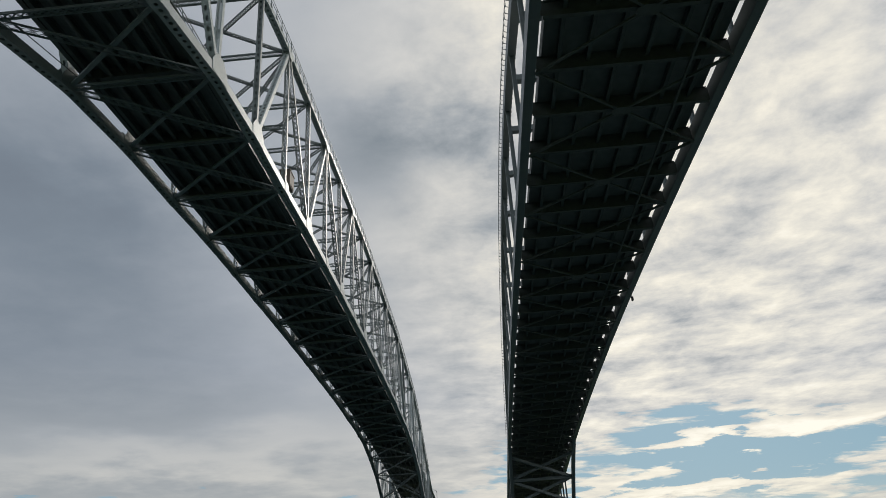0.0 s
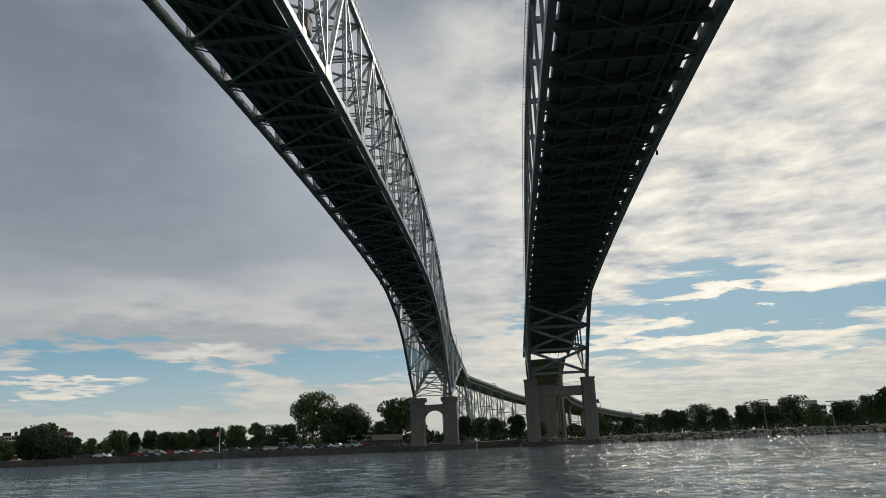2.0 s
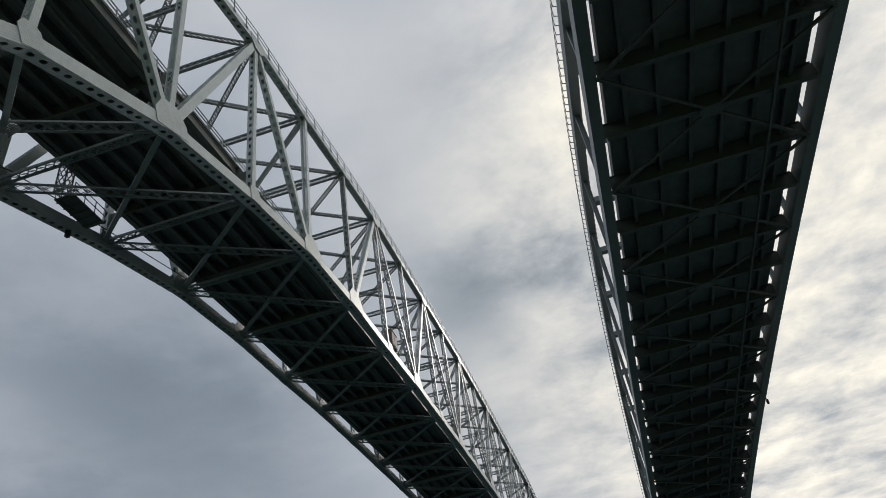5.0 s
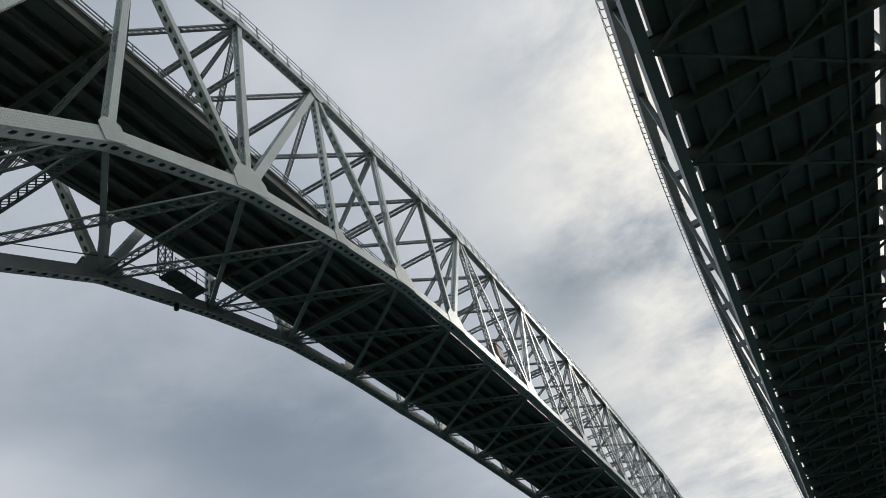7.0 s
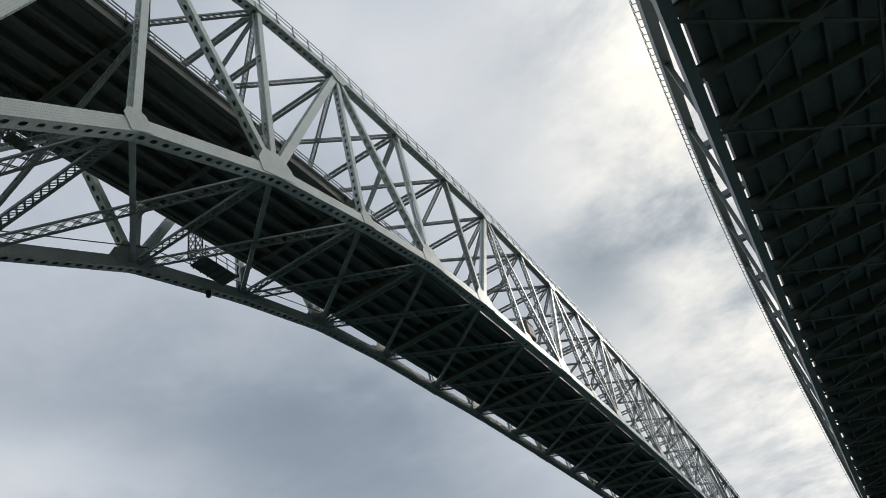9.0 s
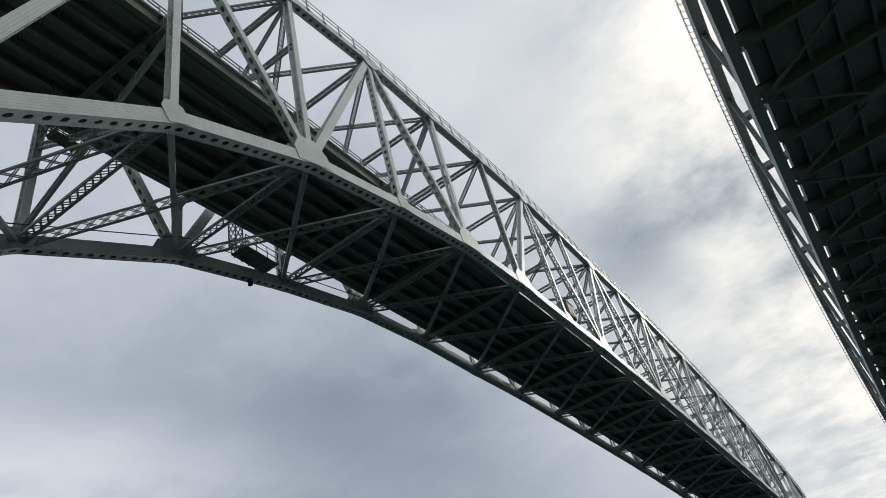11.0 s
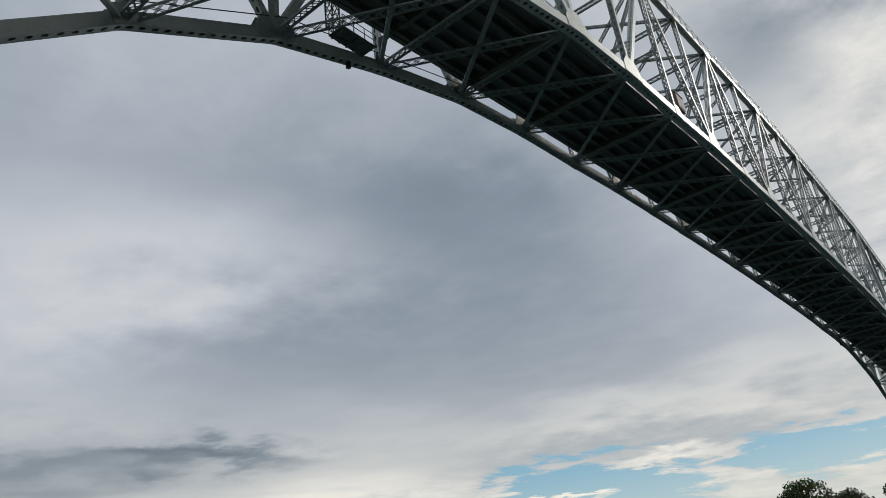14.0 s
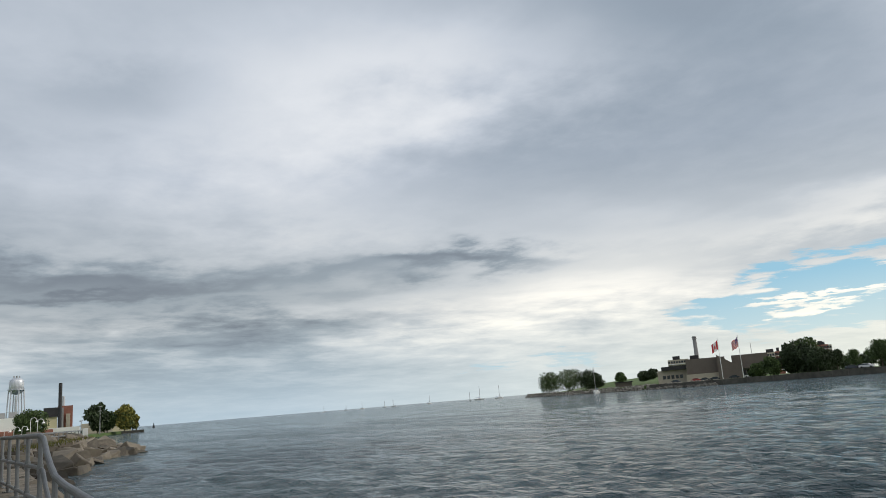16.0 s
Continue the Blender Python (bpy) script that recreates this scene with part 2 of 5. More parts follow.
BRICK = material("red_brick", (0.26, 0.11, 0.08), 0.85, 0.0, 0.25, 3.0, 0.2)
BROWN = material("brown_wall", (0.13, 0.11, 0.095), 0.85, 0.0, 0.15, 1.0, 0.1)
BEIGE = material("beige_wall", (0.40, 0.36, 0.29), 0.85, 0.0, 0.15, 1.0, 0.1)
CREAM = material("cream_panel", (0.62, 0.56, 0.36), 0.8, 0.0, 0.12, 1.0, 0.1)
WHITE = material("white_paint", (0.75, 0.75, 0.73), 0.5, 0.0, 0.08, 2.0, 0.05)
GREYWALL = material("grey_wall", (0.30, 0.30, 0.30), 0.8, 0.0, 0.15, 0.8, 0.1)
BLACK = material("black_metal", (0.02, 0.02, 0.022), 0.5, 0.0, 0.3, 4.0, 0.1)
SILVER = material("silver_tank_paint", (0.55, 0.57, 0.60), 0.35, 0.6, 0.12, 0.4, 0.05)
GLASS_DARK = material("dark_window_glass", (0.03, 0.04, 0.05), 0.08, 0.0, 0.2, 1.0, 0.0)
RUBBER = material("tyre_rubber", (0.02, 0.02, 0.02), 0.9, 0.0, 0.2, 5.0, 0.1)
RED = material("red_cloth", (0.65, 0.04, 0.04), 0.8, 0.0, 0.1, 3.0, 0.1)
WHITECLOTH = material("white_cloth", (0.75, 0.75, 0.75), 0.8, 0.0, 0.06, 3.0, 0.1)
BLUE = material("blue_cloth", (0.03, 0.05, 0.22), 0.8, 0.0, 0.1, 3.0, 0.1)
CABINET = material("rusty_cabinet", (0.22, 0.17, 0.14), 0.7, 0.0, 0.35, 3.0, 0.2)


def water_material():
    m = bpy.data.materials.new("river_water")
    m.use_nodes = True
    n, l = m.node_tree.nodes, m.node_tree.links
    b = n["Principled BSDF"]
    co = n.new("ShaderNodeTexCoord").outputs["Object"]
    b.inputs["Base Color"].default_value = (0.03, 0.065, 0.075, 1)
    b.inputs["Roughness"].default_value = 0.08
    b.inputs["IOR"].default_value = 1.33
    prev = None
    for scale, dist, st in ((0.8, 0.55, (1, 1.7, 1)), (2.3, 0.32, (1, 1.5, 1)), (6.5, 0.1, (1, 1.3, 1))):
        mp = n.new("ShaderNodeMapping")
        mp.inputs["Scale"].default_value = st
        mp.inputs["Rotation"].default_value = (0, 0, 0.5)
        l.new(co, mp.inputs[0])
        t = n.new("ShaderNodeTexNoise")
        t.inputs["Scale"].default_value, t.inputs["Detail"].default_value = scale, 4
        l.new(mp.outputs[0], t.inputs["Vector"])
        bp = n.new("ShaderNodeBump")
        bp.inputs["Strength"].default_value, bp.inputs["Distance"].default_value = 0.8, dist
        l.new(t.outputs[0], bp.inputs["Height"])
        if prev:
            l.new(prev, bp.inputs["Normal"])
        prev = bp.outputs[0]
    l.new(prev, b.inputs["Normal"])
    # choppy water: steep little faces show the dark body of the river
    body = n.new("ShaderNodeBsdfDiffuse")
    body.inputs[0].default_value = (0.030, 0.052, 0.060, 1)
    mixs = n.new("ShaderNodeMixShader")
    gust = n.new("ShaderNodeTexNoise")
    gm = n.new("ShaderNodeMapping")
    gm.inputs["Scale"].default_value = (0.03, 0.14, 1)
    gm.inputs["Rotation"].default_value = (0, 0, 0.35)
    l.new(co, gm.inputs[0])
    gust.inputs["Scale"].default_value, gust.inputs["Detail"].default_value, gust.inputs["Roughness"].default_value = 1.0, 9, 0.72
    l.new(gm.outputs[0], gust.inputs["Vector"])
    mr = n.new("ShaderNodeMapRange")
    mr.inputs[1].default_value, mr.inputs[2].default_value, mr.inputs[3].default_value, mr.inputs[4].default_value = 0.40, 0.64, 0.0, 0.34
    l.new(gust.outputs[0], mr.inputs[0])
    l.new(mr.outputs[0], mixs.inputs[0])
    l.new(b.outputs[0], mixs.inputs[1])
    l.new(body.outputs[0], mixs.inputs[2])
    l.new(mixs.outputs[0], n["Material Output"].inputs[0])
    return m


WATER = water_material()

# ---------------------------------------------------------------- mesh helpers


class Geo:
    """A growing list of corners and faces."""

    def __init__(self):
        self.v, self.f, self.m = [], [], []

    def add(self, verts, faces, mat=0):
        k = len(self.v)
        self.v += [tuple(p) for p in verts]
        self.f += [tuple(i + k for i in q) for q in faces]
        self.m += [mat] * len(faces)

    def box(self, c, s, mat=0):
        x, y, z = (d / 2 for d in s)
        vs = [(c[0] + i * x, c[1] + j * y, c[2] + k * z) for k in (-1, 1) for j in (-1, 1) for i in (-1, 1)]
        self.add(vs, [(0, 2, 3, 1), (4, 5, 7, 6), (0, 1, 5, 4), (2, 6, 7, 3), (0, 4, 6, 2), (1, 3, 7, 5)], mat)

    def bar(self, a, b, w, h, up=(0, 0, 1), mat=0):
        a, b = Vector(a), Vector(b)
        d = (b - a).normalized()
        u = Vector(up)
        if abs(d.dot(u)) > 0.98:
            u = Vector((0, 1, 0)) if abs(d.y) < 0.9 else Vector((1, 0, 0))
        s = d.cross(u).normalized() * (w / 2)
        t = s.cross(d).normalized() * (h / 2)
        vs = [p + i * s + j * t for p in (a, b) for j in (-1, 1) for i in (-1, 1)]
        self.add(vs, [(0, 2, 3, 1), (4, 5, 7, 6), (0, 1, 5, 4), (2, 6, 7, 3), (0, 4, 6, 2), (1, 3, 7, 5)], mat)

    def tube(self, pts, r, n=8, mat=0, r2=None):
        pts = [Vector(p) for p in pts]
        rings = []
        for i, p in enumerate(pts):
            d = (pts[min(i + 1, len(pts) - 1)] - pts[max(i - 1, 0)]).normalized()
            u = Vector((0, 0, 1)) if abs(d.z) < 0.9 else Vector((1, 0, 0))
            s = d.cross(u).normalized()
            t = s.cross(d)
            rr = r if r2 is None else r + (r2 - r) * i / (len(pts) - 1)
            rings.append([p + rr * (math.cos(2 * math.pi * k / n) * s + math.sin(2 * math.pi * k / n) * t) for k in range(n)])
        vs = [q for ring in rings for q in ring]
        fs = [(i * n + k, i * n + (k + 1) % n, (i + 1) * n + (k + 1) % n, (i + 1) * n + k) for i in range(len(pts) - 1) for k in range(n)]
        fs += [tuple(range(n))[::-1], tuple((len(pts) - 1) * n + k for k in range(n))]
        self.add(vs, fs, mat)

    def prism(self, poly, z0, z1, mat=0):
        n = len(poly)
        vs = [(x, y, z0) for x, y in poly] + [(x, y, z1) for x, y in poly]
        self.add(vs, [tuple(range(n))[::-1], tuple(range(n, 2 * n))] + [(i, (i + 1) % n, n + (i + 1) % n, n + i) for i in range(n)], mat)

    def mesh(self, name, *mats, smooth=False):
        me = bpy.data.meshes.new(name)
        me.from_pydata(self.v, [], self.f)
        for m in mats:
            me.materials.append(m)
        if len(mats) > 1:
            me.polygons.foreach_set("material_index", self.m)
        if smooth:
            me.polygons.foreach_set("use_smooth", [True] * len(me.polygons))
        me.update()
        return me


def place(ob, parent, m=None):
    """Set ob under parent; m is its pose in the world."""
    ob.parent = parent
    base = parent.matrix_basis if parent.parent is None else parent.parent.matrix_basis @ parent.matrix_basis
    ob.matrix_basis = base.inverted() @ (m or Matrix())
    return ob


def part(name, geo, mat, parent, label="", m=None, smooth=False):
    mats = mat if isinstance(mat, tuple) else (mat,)
    me = geo if isinstance(geo, bpy.types.Mesh) else geo.mesh(name, *mats, smooth=smooth)
    ob = place(new(name, me), parent, m)
    return tagged(ob, label) if label else ob


def thing(name, loc, label, category, group="", kind="", rz=0):
    e = new(name)
    e.matrix_basis = pose(*loc, 0, 0, rz)
    e.empty_display_size = 0.5
    return tagged(e, label, category, group, kind)


def solid(name, geo, mat, label, category, group="", kind="", m=None, smooth=False):
    mats = mat if isinstance(mat, tuple) else (mat,)
    ob = new(name, geo.mesh(name, *mats, smooth=smooth))
    if m:
        ob.matrix_basis = m
    return tagged(ob, label, category, group, kind)


def frame_of(a, b, up=(0, 0, 1)):
    """Pose with x from a to b and z near up."""
    a, b = Vector(a), Vector(b)
    x = (b - a).normalized()
    u = Vector(up)
    if abs(x.dot(u)) > 0.995:
        u = Vector((0, 1, 0))
    y = u.cross(x).normalized()
    z = x.cross(y)
    return Matrix.Translation(a) @ Matrix((x, y, z)).transposed().to_4x4(), (b - a).length


def perforated(g, x0, x1, w, z, th, n, hl, hw, flip):
    """A plate from x0 to x1 with n oval holes, w wide, at height z."""
    step = (x1 - x0) / n
    ov = [(0.5, 0.45), (0.28, 0.5), (-0.28, 0.5), (-0.5, 0.45), (-0.5, -0.45), (-0.28, -0.5), (0.28, -0.5), (0.5, -0.45)]
    oct8 = [(0.5, 0.2), (0.28, 0.5), (-0.28, 0.5), (-0.5, 0.2), (-0.5, -0.2), (-0.28, -0.5), (0.28, -0.5), (0.5, -0.2)]
    for i in range(n):
        cx = x0 + (i + 0.5) * step
        outer = [(cx + (0.5 if p[0] > 0.4 else -0.5 if p[0] < -0.4 else p[0] * 0.5) * step, math.copysign(w / 2, p[1])) for p in ov]
        inner = [(cx + p[0] * hl, p[1] * hw) for p in oct8]
        vs = [(x, y, z) for x, y in outer] + [(x, y, z) for x, y in inner] + [(x, y, z + th) for x, y in inner]
        fs = []
        for k in range(8):
            a, b = k, (k + 1) % 8
            q = (a, b, 8 + b, 8 + a)
            fs.append(q if flip else q[::-1])
            fs.append((8 + a, 8 + b, 16 + b, 16 + a))
        g.add(vs, fs)


def member(style, length, w, h, cell=None):
    """A built-up bridge member along x: w across (y), h deep (z)."""
    g = Geo()
    if style == "box":
        g.box((length / 2, 0, 0), (length, w, h))
    elif style == "perf":
        t = 0.05
        for s in (-1, 1):
            g.box((length / 2, s * (w / 2 - t / 2), 0), (length, t, h))
        n = max(2, round(length / (cell or 0.85)))
        perforated(g, 0, length, w - 2 * t, -h / 2 + 0.01, 0.04, n, 0.42, min(0.3, w * 0.4), False)
        g.box((length / 2, 0, h / 2 - 0.03), (length, w - 2 * t, 0.04))
    elif style == "laced":
        t, fl = 0.03, 0.06
        for s in (-1, 1):
            g.box((length / 2, s * (w / 2 - t / 2), 0), (length, t, h))
            for zz in (-1, 1):
                g.box((length / 2, s * (w / 2 - t - fl / 2), zz * (h / 2 - 0.02)), (length, fl, 0.035))
        n = max(2, round(length / (cell or w * 1.0)))
        st = length / n
        for zz in (-1, 1):
            z = zz * (h / 2 + 0.004)
            for i in range(n):
                x0, x1 = i * st, (i + 1) * st
                for a, b in (((x0, -w / 2 + 0.06), (x1, w / 2 - 0.06)), ((x0, w / 2 - 0.06), (x1, -w / 2 + 0.06))):
                    g.bar((a[0], a[1], z), (b[0], b[1], z), 0.06, 0.018)
    elif style == "ibeam":
        g.box((length / 2, 0, 0), (length, 0.04, h - 0.06))
        for s in (-1, 1):
            g.box((length / 2, 0, s * (h / 2 - 0.02)), (length, w, 0.04))
    return g


MEMO = {}


def beam(name, a, b, style, w, h, parent, mat, up=(0, 0, 1), cell=None, label=""):
    m, length = frame_of(a, b, up)
    key = (name, style, round(length, 2), w, h, cell)
    if key not in MEMO:
        MEMO[key] = member(style, round(length, 2), w, h, cell).mesh(name, mat)
    return part(name, MEMO[key], mat, parent, label, m)

# ---------------------------------------------------------------- water and land

def water_sheet():
    """One sheet to the horizon, with finer mesh on the open river in front of the boardwalk; wind chop fades where the mesh is too wide for it."""
    fine_az = np.linspace(radians(-12), radians(192), 900)                 # measured from +x
    rest_az = np.linspace(radians(192), radians(348), 60)[1:-1]
    ang = np.concatenate([fine_az, rest_az])
    radii = np.concatenate([[0.5, 2.0, 4.0], np.geomspace(7.0, 420.0, 470), np.geomspace(450.0, 4900.0, 40)])
    na, nr = len(ang), len(radii)
    R, A = np.meshgrid(radii, ang, indexing="ij")
    X, Y = R * np.cos(A), R * np.sin(A)
    Z = np.zeros_like(X)
    rg = np.random.RandomState(7)
    step = np.maximum(R * 0.0088, R * 0.004)
    patch = 0.75 + 0.35 * np.sin(X * 0.045 + 1.2 * np.sin(Y * 0.03)) * np.sin(Y * 0.06 + 0.8 * np.sin(X * 0.02))
    for i in range(34):
        lam = 0.36 * (4.6 / 0.36) ** (i / 33.0)
        d = radians(118) + rg.normal(0, 0.55)
        cut = np.clip(lam / (step * 2.4) - 1.0, 0, 1)
        amp = 0.0105 * lam * (1.1 if lam < 1.2 else 0.45)
        s = np.sin((X * math.cos(d) + Y * math.sin(d)) * 6.2832 / lam + rg.uniform(0, 6.28) + 0.6 * np.sin(X * 0.11 + Y * 0.07 * i))
        Z += amp * cut * patch * (s + 0.3 * s * np.abs(s))
    co = np.stack([X, Y, Z], -1).reshape(-1, 3)
    i, k = np.meshgrid(np.arange(nr - 1), np.arange(na), indexing="ij")
    k2 = (k + 1) % na
    quads = np.stack([i * na + k, (i + 1) * na + k, (i + 1) * na + k2, i * na + k2], -1).reshape(-1, 4)
    me = bpy.data.meshes.new("water")
    me.vertices.add(len(co))
    me.vertices.foreach_set("co", co.ravel())
    me.loops.add(quads.size)
    me.loops.foreach_set("vertex_index", quads.ravel())
    me.polygons.add(len(quads))
    me.polygons.foreach_set("loop_start", np.arange(0, quads.size, 4))
    me.polygons.foreach_set("use_smooth", np.ones(len(quads), dtype=bool))
    me.update(calc_edges=True)
    me.materials.append(WATER)
    return tagged(new("water", me), "choppy blue-grey river water open to the lake", "water", kind="structure")


water_sheet()

PANEL, Y_NODE = 10.482, -16.82
XS, XN = -18.52, -30.62           # truss planes of the older bridge


def node_y(k):
    return Y_NODE + PANEL * k


LOWER = [10.5, 17.4, 24.6, 32.5, 37.6, 40.6, 42.9, 43.9, 44.25, 44.8, 45.0, 45.15, 45.25, 45.3]
UPPER = [42.0, 43.2, 47.3, 52.4, 56.6, 59.1, 60.4, 62.0, 63.3, 63.7, 64.05, 64.5, 64.8, 64.9]


def zl(k):
    if k < 1 or k > 25:            # anchor arms
        j = (1 - k) if k < 1 else k - 25
        return min(17.4 + 3.1 * j - 0.09 * j * j, deck_low(node_y(k)) - 1.2)
    return LOWER[min(k, 26 - k)]


def zu(k):
    if k < 1 or k > 25:
        return deck_low(node_y(k)) + 0.6
    return UPPER[min(k, 26 - k)]


def deck_low(y):
    d = abs(y - 119.5)
    return 45.4 - 0.00038 * d * d if d < 160 else 45.4 - 0.00038 * 25600 - (d - 160) * 0.062


def joint_low(k):
    """Diagonals meet at the lower chord here; the beat shifts where the suspended span begins."""
    j = min(k, 26 - k)
    return j % 2 == 0 if j < 7 else j % 2 == 1


def truss_bridge():
    br = thing("truss_bridge", (-24.4, 119, 0), "old grey-green riveted steel cantilever truss bridge high over the river", "bridge")
    up_y = (0, 1, 0)
    k0, k1 = -3, 35
    for x in (XS, XN):
        for k in range(k0, k1):
            drop = 0.09 if x == XS else 0.0
            a, b = (x, node_y(k), zl(k) - drop), (x, node_y(k + 1), zl(k + 1) - drop)
            # north chord gets the darkened copy, its shade painted in
            beam("lower_chord", a, b, "perf", 0.85 if x == XS else 0.72, 0.84 if x == XS else 0.84, br, STEEL if x == XS else STEEL_SHADED, cell=0.85)
            a, b = (x, node_y(k), zu(k)), (x, node_y(k + 1), zu(k + 1))
            beam("upper_chord", a, b, "perf", 0.74, 0.72, br, STEEL, cell=0.85)
        for k in range(k0, k1 + 1):
            lo, hi = Vector((x, node_y(k), zl(k))), Vector((x, node_y(k), zu(k)))
            j = min(k, 26 - k)
            if hi.z - lo.z > 3:
                # web far along the span carries painted shade too
                laced = j % 2 == 0 or j > 8 or j < 4
                beam("vertical_post", lo, hi, "laced" if laced else "perf", 0.54, 0.5 if j < 7 else 0.4, br, STEEL if j < 7 else STEEL_SHADED, up_y, 0.6 if laced else 0.8)
            if joint_low(k) and hi.z - lo.z > 3:
                for s in (-1, 1):
                    if not k0 <= k + s <= k1 or joint_low(k + s):
                        continue
                    top = Vector((x, node_y(k + s), zu(k + s)))
                    inward = s == (1 if k < 13 else -1)
                    style = "laced" if inward and j < 6 else "perf" if j < 8 else "laced"
                    beam("diagonal", lo, top, style, 0.6, 0.66 if style == "laced" and j < 6 else 0.52 if j < 8 else 0.42, br, STEEL if j < 8 else STEEL_SHADED, up_y, 0.55 if style == "laced" else 0.8)
            # gusset plates on both faces of the joint
            for z0, big in ((zl(k), joint_low(k)), (zu(k), not joint_low(k))):
                w, h = ((1.7, 1.5) if z0 == zl(k) else (1.15, 1.1)) if big else ((0.75, 0.85) if z0 == zl(k) else (0.6, 0.6))
                sgn = 1 if z0 == zl(k) else -1
                dip = (0.5 if x == XS else 0.42) if sgn > 0 else 0.36
                poly = [(-w, -dip * sgn), (w, -dip * sgn), (w, 0.5 * sgn), (w * 0.45, h * sgn), (-w * 0.45, h * sgn), (-w, 0.5 * sgn)]
                if sgn < 0:
                    poly = poly[::-1]
                slope = math.atan2(zl(k + 1) - zl(k - 1), 2 * PANEL) if sgn > 0 else math.atan2(zu(k + 1) - zu(k - 1), 2 * PANEL)
                m = Matrix.Translation((x, node_y(k), z0)) @ Matrix(((0, 0, 1, 0), (1, 0, 0, 0), (0, 1, 0, 0), (0, 0, 0, 1))) @ Matrix.Rotation(slope, 4, "Z")
                for s in (-1, 1):
                    g = Geo()
                    half_w = (0.445 if x == XS else 0.38) if sgn > 0 else 0.39
                    g.prism(poly, s * half_w - 0.02, s * half_w + 0.02)
                    # gussets of the north truss use the same shaded tone
                    part("gusset_plate", g, STEEL_PLATE if x == XS else STEEL_SHADED, br, "", m)
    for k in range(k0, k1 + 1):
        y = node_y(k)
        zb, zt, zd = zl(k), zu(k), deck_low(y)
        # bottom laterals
        beam("bottom_strut", (XS, y, zb), (XN, y, zb), "laced", 0.62, 0.22, br, STEEL_SHADED)
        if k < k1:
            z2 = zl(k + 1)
            beam("bottom_lateral", (XN, y, zb - 0.1), (XS, node_y(k + 1), z2 - 0.1), "laced", 0.85, 0.14, br, STEEL_SHADED)
            beam("bottom_lateral", (XS, y, zb + 0.1), (XN, node_y(k + 1), z2 + 0.1), "box", 0.34, 0.22, br, STEEL_SHADED)
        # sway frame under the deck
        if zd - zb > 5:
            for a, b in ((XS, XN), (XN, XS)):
                beam("sway_brace", (a, y, zb + 0.6), (b, y, zd - 0.9), "laced", 0.5, 0.2, br, STEEL_SHADED, (0, 1, 0))
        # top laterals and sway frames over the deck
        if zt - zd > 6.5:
            beam("top_strut", (XS, y, zt - 0.1), (XN, y, zt - 0.1), "laced", 0.7, 0.3, br, STEEL_SHADED, (0, 1, 0))
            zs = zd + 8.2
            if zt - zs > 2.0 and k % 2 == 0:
                beam("sway_strut", (XS, y, zs), (XN, y, zs), "laced", 0.6, 0.22, br, STEEL_SHADED, (0, 1, 0))
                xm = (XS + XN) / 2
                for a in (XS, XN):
                    beam("sway_brace", (a, y, zt - 0.5), (xm, y, zs), "laced", 0.45, 0.18, br, STEEL_SHADED, (0, 1, 0))
            if k < 25:
                y2, z2 = node_y(k + 1), zu(k + 1)
                if z2 - deck_low(y2) > 6.5:
                    beam("top_lateral", (XS, y, zt - 0.1), (XN, y2, z2 - 0.1), "laced", 0.5, 0.18, br, STEEL_SHADED)
                    beam("top_lateral", (XN, y, zt - 0.2), (XS, y2, z2 - 0.2), "laced", 0.5, 0.18, br, STEEL_SHADED)
        # floor beam with curved end brackets
        g = Geo()
        half = (XS - XN) / 2
        web = [(-half, 0.75), (-half, -0.65), (-half + 0.7, -0.05), (-half + 1.6, 0.2), (-half + 2.6, 0.2), (half - 2.6, 0.2), (half - 1.6, 0.2), (half - 0.7, -0.05), (half, -0.65), (half, 0.75)]
        web = [(px_, pz_ if pz_ > 0.5 else pz_ * (1.0 if zd - zb < 3 else 0.6)) for px_, pz_ in web]
        g.prism(web[::-1], -0.03, 0.03)
        g.box((0, 0.18, 0), (2 * half - 5, 0.05, 0.4))
        g.box((0, 1.3, 0), (2 * half - 1.8, 0.05, 0.4))
        g.box((0, 0.75, 0), (2 * half - 1.8, 1.1, 0.05))
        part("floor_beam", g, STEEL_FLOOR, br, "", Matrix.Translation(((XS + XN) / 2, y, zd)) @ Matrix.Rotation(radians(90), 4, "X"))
        if k < k1:
            y2 = node_y(k + 1)
            zd2 = deck_low(y2)
            for j in range(7):
                x = XN + 1.7 + j * (XS - XN - 3.4) / 6
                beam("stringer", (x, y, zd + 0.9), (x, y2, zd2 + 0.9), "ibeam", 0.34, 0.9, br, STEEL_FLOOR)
            xm, wd = (XS + XN) / 2, XS - XN - 2.3
            beam("deck_slab", (xm, y, zd + 1.5), (xm, y2, zd2 + 1.5), "box", wd, 0.26, br, SLAB)
            for s in (-1, 1):
                x = xm + s * (wd / 2 - 0.1)
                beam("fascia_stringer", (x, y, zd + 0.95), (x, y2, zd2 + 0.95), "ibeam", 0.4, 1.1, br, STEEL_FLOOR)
                g = Geo()
                for q in range(5):
                    g.bar((q * PANEL / 5, 0, 0), (q * PANEL / 5, 0, 1.15), 0.07, 0.07)
                for zz in (0.35, 0.75, 1.12):
                    g.bar((0, 0, zz), (PANEL, 0, zz), 0.06, 0.06)
                m, _ = frame_of((x, y, zd + 1.63), (x, y2, zd2 + 1.63))
                part("deck_railing", g, STEEL_SHADED, br, "", m)
    # walkway railing along the outer edge of each top chord
    g = Geo()
    g.bar((0, 0, 0), (0, 0, 1.3), 0.09, 0.09)
    g.bar((0, -0.05, 0), (0, 0.25, 0), 0.12, 0.16)
    stanchion = g.mesh("railing_post", STEEL_SHADED)
